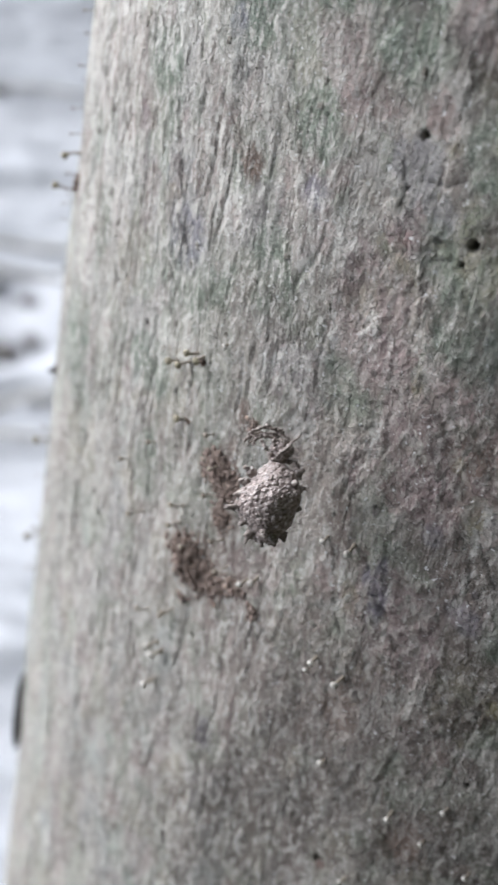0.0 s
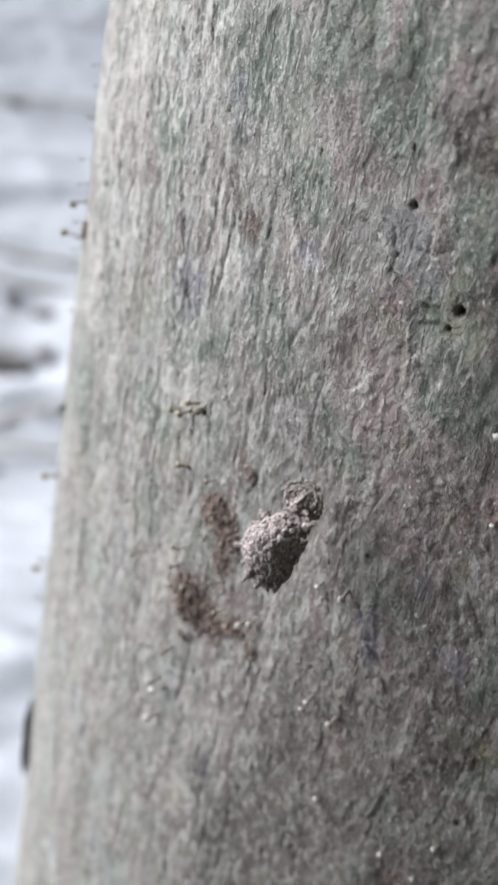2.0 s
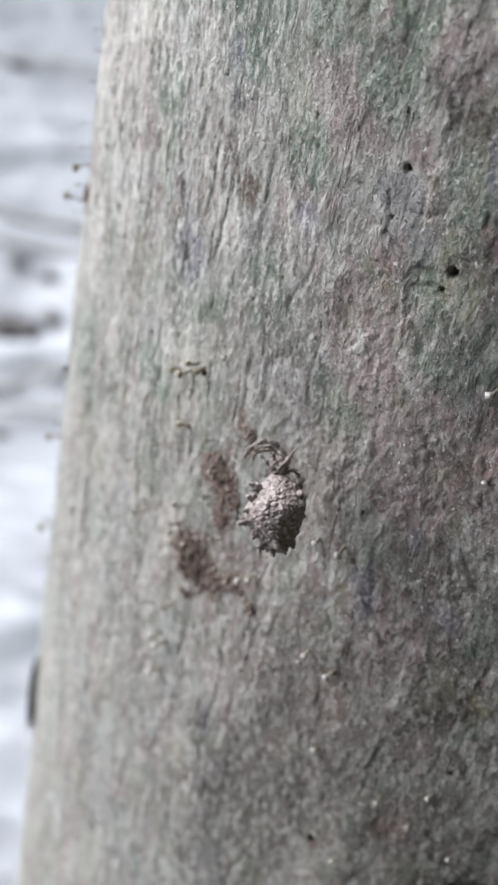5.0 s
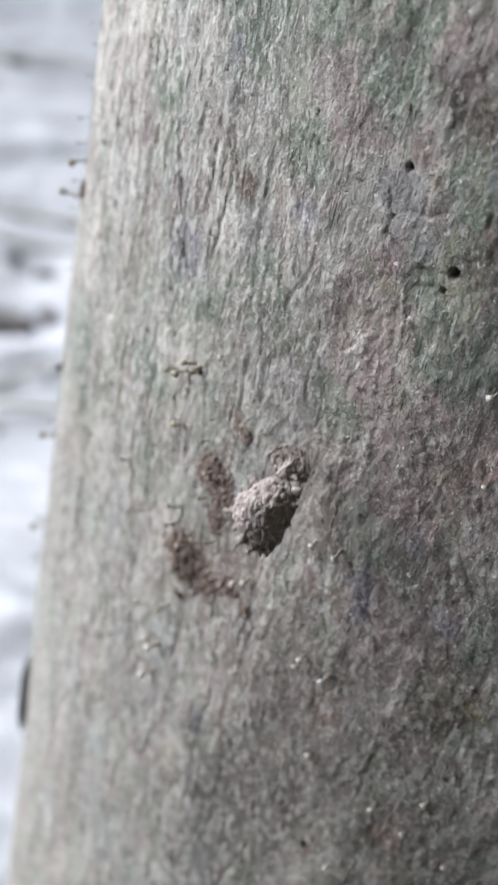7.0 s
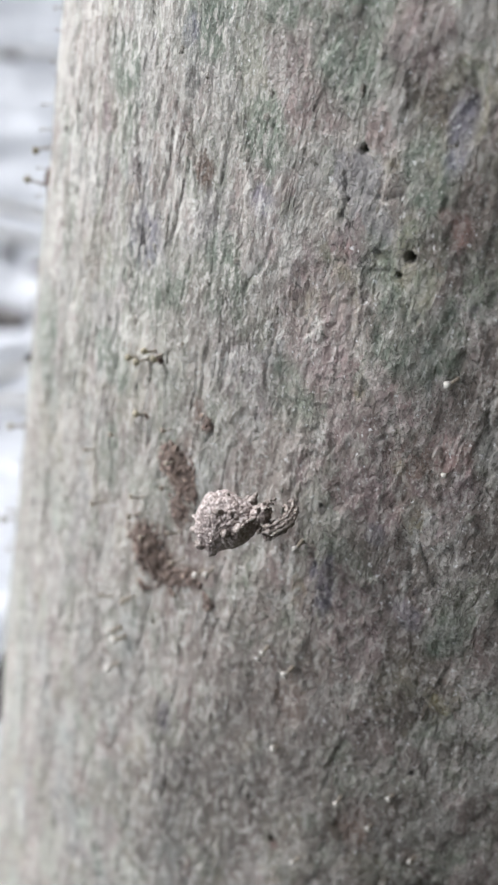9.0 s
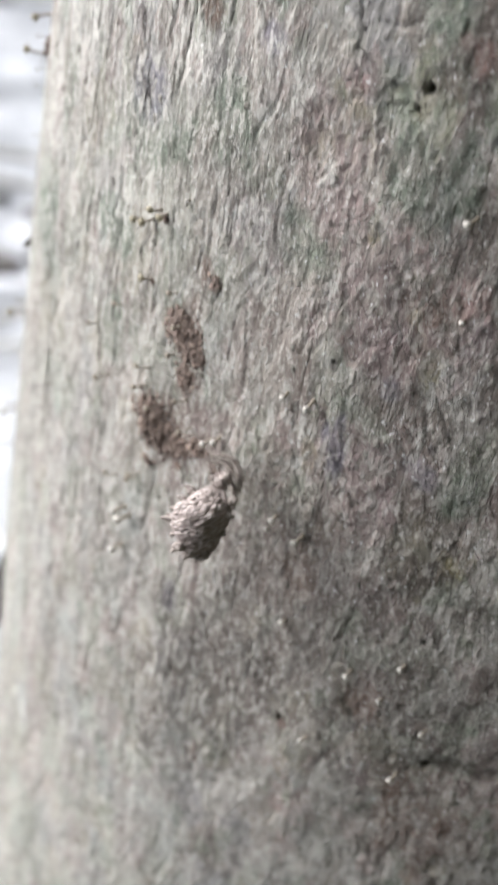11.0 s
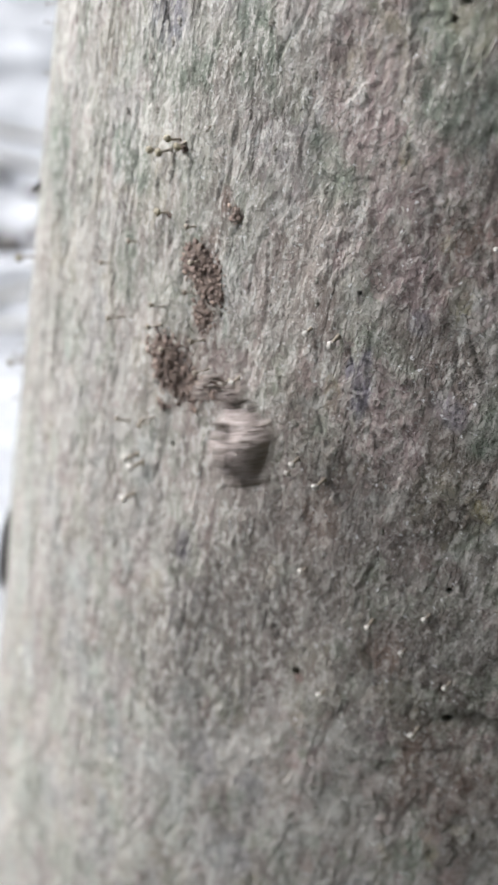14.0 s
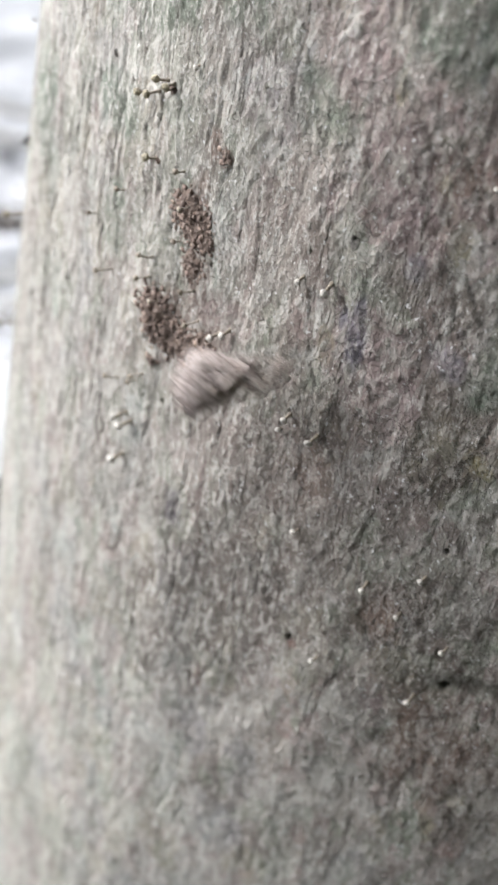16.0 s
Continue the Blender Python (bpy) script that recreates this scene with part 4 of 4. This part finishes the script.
# ragged bark scales all over the stretch of trunk nearest the eye
SCALES = scale_meshes(scale_material())
rnd = random.Random(77)
for i in range(140):
    th, h = rnd.uniform(197, 252), rnd.uniform(684, 776)
    out = float(relief(np.array([th]), np.array([h]))[0][0]) / 1000
    if any(abs(th - a) * MM_PER_DEGREE + abs(h - b) < 2.5 for a, b, _ in HOLES):
        continue
    flat = new("bark_scale", rnd.choice(SCALES))
    flat.parent = trunk
    flat.matrix_basis = on_bark(th, h, out) @ pose(0, 0, 0, rnd.uniform(-9, 9), rnd.uniform(-12, 12), rnd.uniform(-28, 12))

# seconds, degrees round the trunk, millimetres up, heading (clockwise, seen from above), roll about its own length
SWING_A = [(0.0, 231.19, 740.51, -6, 5), (0.5, 231.27, 741.24, -7, 5), (0.8, 231.74, 740.27, -14, -1), (1, 231.82, 740.50, -6, -5), (1.2, 232.23, 741.40, -7, -7),
           (1.4, 232.29, 741.20, -4, -9), (1.6, 231.54, 741.10, 1, -12), (1.8, 232.37, 743.47, 17, -15), (2, 232.04, 741.34, 18, -18), (2.2, 232.28, 743.11, 29, -17),
           (2.4, 232.45, 742.47, 42, -16), (2.6, 231.72, 741.26, 57, -14), (2.8, 231.96, 741.38, 80, -11), (2.9, 232.67, 741.81, 92, -9), (3.0, 232.24, 741.19, 100, -8),
           (3.1, 232.38, 741.38, 106, -7), (3.2, 232.10, 741.11, 112, -7), (3.9, 232.00, 740.40, 65, -2)]
SWING_B = [(4.6, 232.10, 740.70, 17, 2), (5.3, 232.13, 740.71, -30, 4), (5.6, 231.52, 739.97, -24, 4), (5.8, 231.27, 740.17, -23, 2), (6.0, 231.78, 740.75, -11, 0),
           (6.2, 231.29, 740.39, -10, -3), (6.4, 231.67, 740.16, -3, -6), (6.7, 231.87, 741.70, 0, -12), (6.9, 231.85, 741.35, 14, -16), (7.1, 232.04, 740.21, 12, -18),
           (7.3, 233.32, 740.93, 13, -19), (7.4, 232.57, 740.42, 13, -20), (7.6, 232.16, 740.76, 20, -17), (7.7, 232.60, 741.27, 30, -14), (7.8, 232.89, 740.41, 72, -11),
           (7.9, 232.66, 739.38, 81, -8), (8.0, 231.30, 739.18, 103, -5), (8.1, 231.62, 738.85, 114, -2)]
SWING_C = [(8.2, 232.64, 739.15, 111, 0), (10.3, 232.43, 729.75, 111, 10), (10.4, 231.96, 728.54, 106, 8), (10.5, 231.88, 727.03, 100, 5), (10.6, 232.86, 726.16, 83, 2),
           (10.7, 233.65, 726.86, 72, -2), (10.8, 233.65, 726.58, 63, -5), (10.9, 232.42, 724.97, 40, -8), (11, 231.92, 724.36, 14, -10), (11.1, 232.39, 724.95, -3, 0),
           (11.2, 233.42, 725.37, -14, 2), (11.3, 234.04, 725.39, -31, 4), (11.4, 234.06, 725.79, -22, 6), (11.5, 233.70, 726.26, -20, 8), (11.6, 232.10, 725.27, -14, 5),
           (11.7, 231.61, 723.69, -22, 3), (11.8, 232.21, 724.69, -25, 0), (11.9, 233.35, 724.85, -28, 6)]
SWING_D = [(12, 234.53, 726.07, -25, 12), (12.1, 235.28, 726.63, -30, 8), (12.2, 235.51, 725.76, -30, 4), (12.3, 234.61, 725.67, -38, 0), (12.4, 233.08, 724.42, -20, 5),
           (12.5, 232.91, 725.77, -26, 10), (12.6, 233.56, 727.36, -28, 7), (12.7, 234.46, 728.70, -28, 3), (12.8, 234.58, 727.50, -31, 0), (12.9, 233.12, 726.66, -39, 5),
           (13, 231.94, 726.37, -44, 10), (13.1, 232.27, 726.45, -30, 5), (13.2, 232.77, 726.86, -24, 0), (13.3, 233.73, 726.02, -16, 3), (13.4, 233.08, 724.58, -12, 5),
           (13.5, 231.03, 724.87, -14, 8), (13.6, 231.20, 724.92, -18, 5), (13.7, 233.06, 726.42, -39, 3)]
SWING_E = [(13.8, 234.32, 727.61, -47, 0), (13.9, 234.63, 728.64, -56, 5), (14, 232.84, 726.84, -40, 10), (14.1, 230.66, 724.53, -24, 8), (14.2, 231.11, 724.72, -29, 5),
           (14.3, 234.05, 726.33, -30, 3), (14.4, 236.02, 728.30, -21, 2), (14.5, 235.84, 727.98, -17, 0), (14.6, 233.57, 725.27, -13, 5), (14.7, 231.43, 723.14, -22, 0),
           (14.8, 232.48, 723.55, -34, -5), (14.9, 235.68, 725.89, -36, -10), (15, 237.48, 727.70, -22, -15), (15.1, 237.57, 728.22, 25, -10), (15.2, 233.63, 726.73, 101, 0),
           (15.3, 230.21, 724.81, 93, 5), (15.4, 229.94, 723.61, 96, 0), (15.5, 234.44, 724.00, 77, -5)]
SWING_F = [(15.6, 236.72, 725.88, 92, 0), (15.7, 234.06, 726.98, 95, 5), (15.8, 230.08, 726.90, 105, 0), (15.9, 229.79, 726.84, 104, -2), (16, 231.86, 726.46, 98, -5)]


def motions():
    rows = []
    for t, a, h, heading, roll in SWING_A + SWING_B + SWING_C + SWING_D + SWING_E + SWING_F:
        r = RADIUS + 0.0058
        at = pose(r * math.cos(radians(a + 0.3)), r * math.sin(radians(a + 0.3)), (h - 1.15) / 1000)
        # turned sideways, it swings a little higher
        at.translation.z += 0.0007 * min(1.0, max(0.0, (heading - 45) / 30))
        rows.append((t, at @ pose(0, 0, 0, 0, 0, -heading) @ pose(0, 0, 0, 50, 0, 0) @ pose(0, 0, 0, 0, roll, 0)))
    walk(SPIDER, rows)


motions()
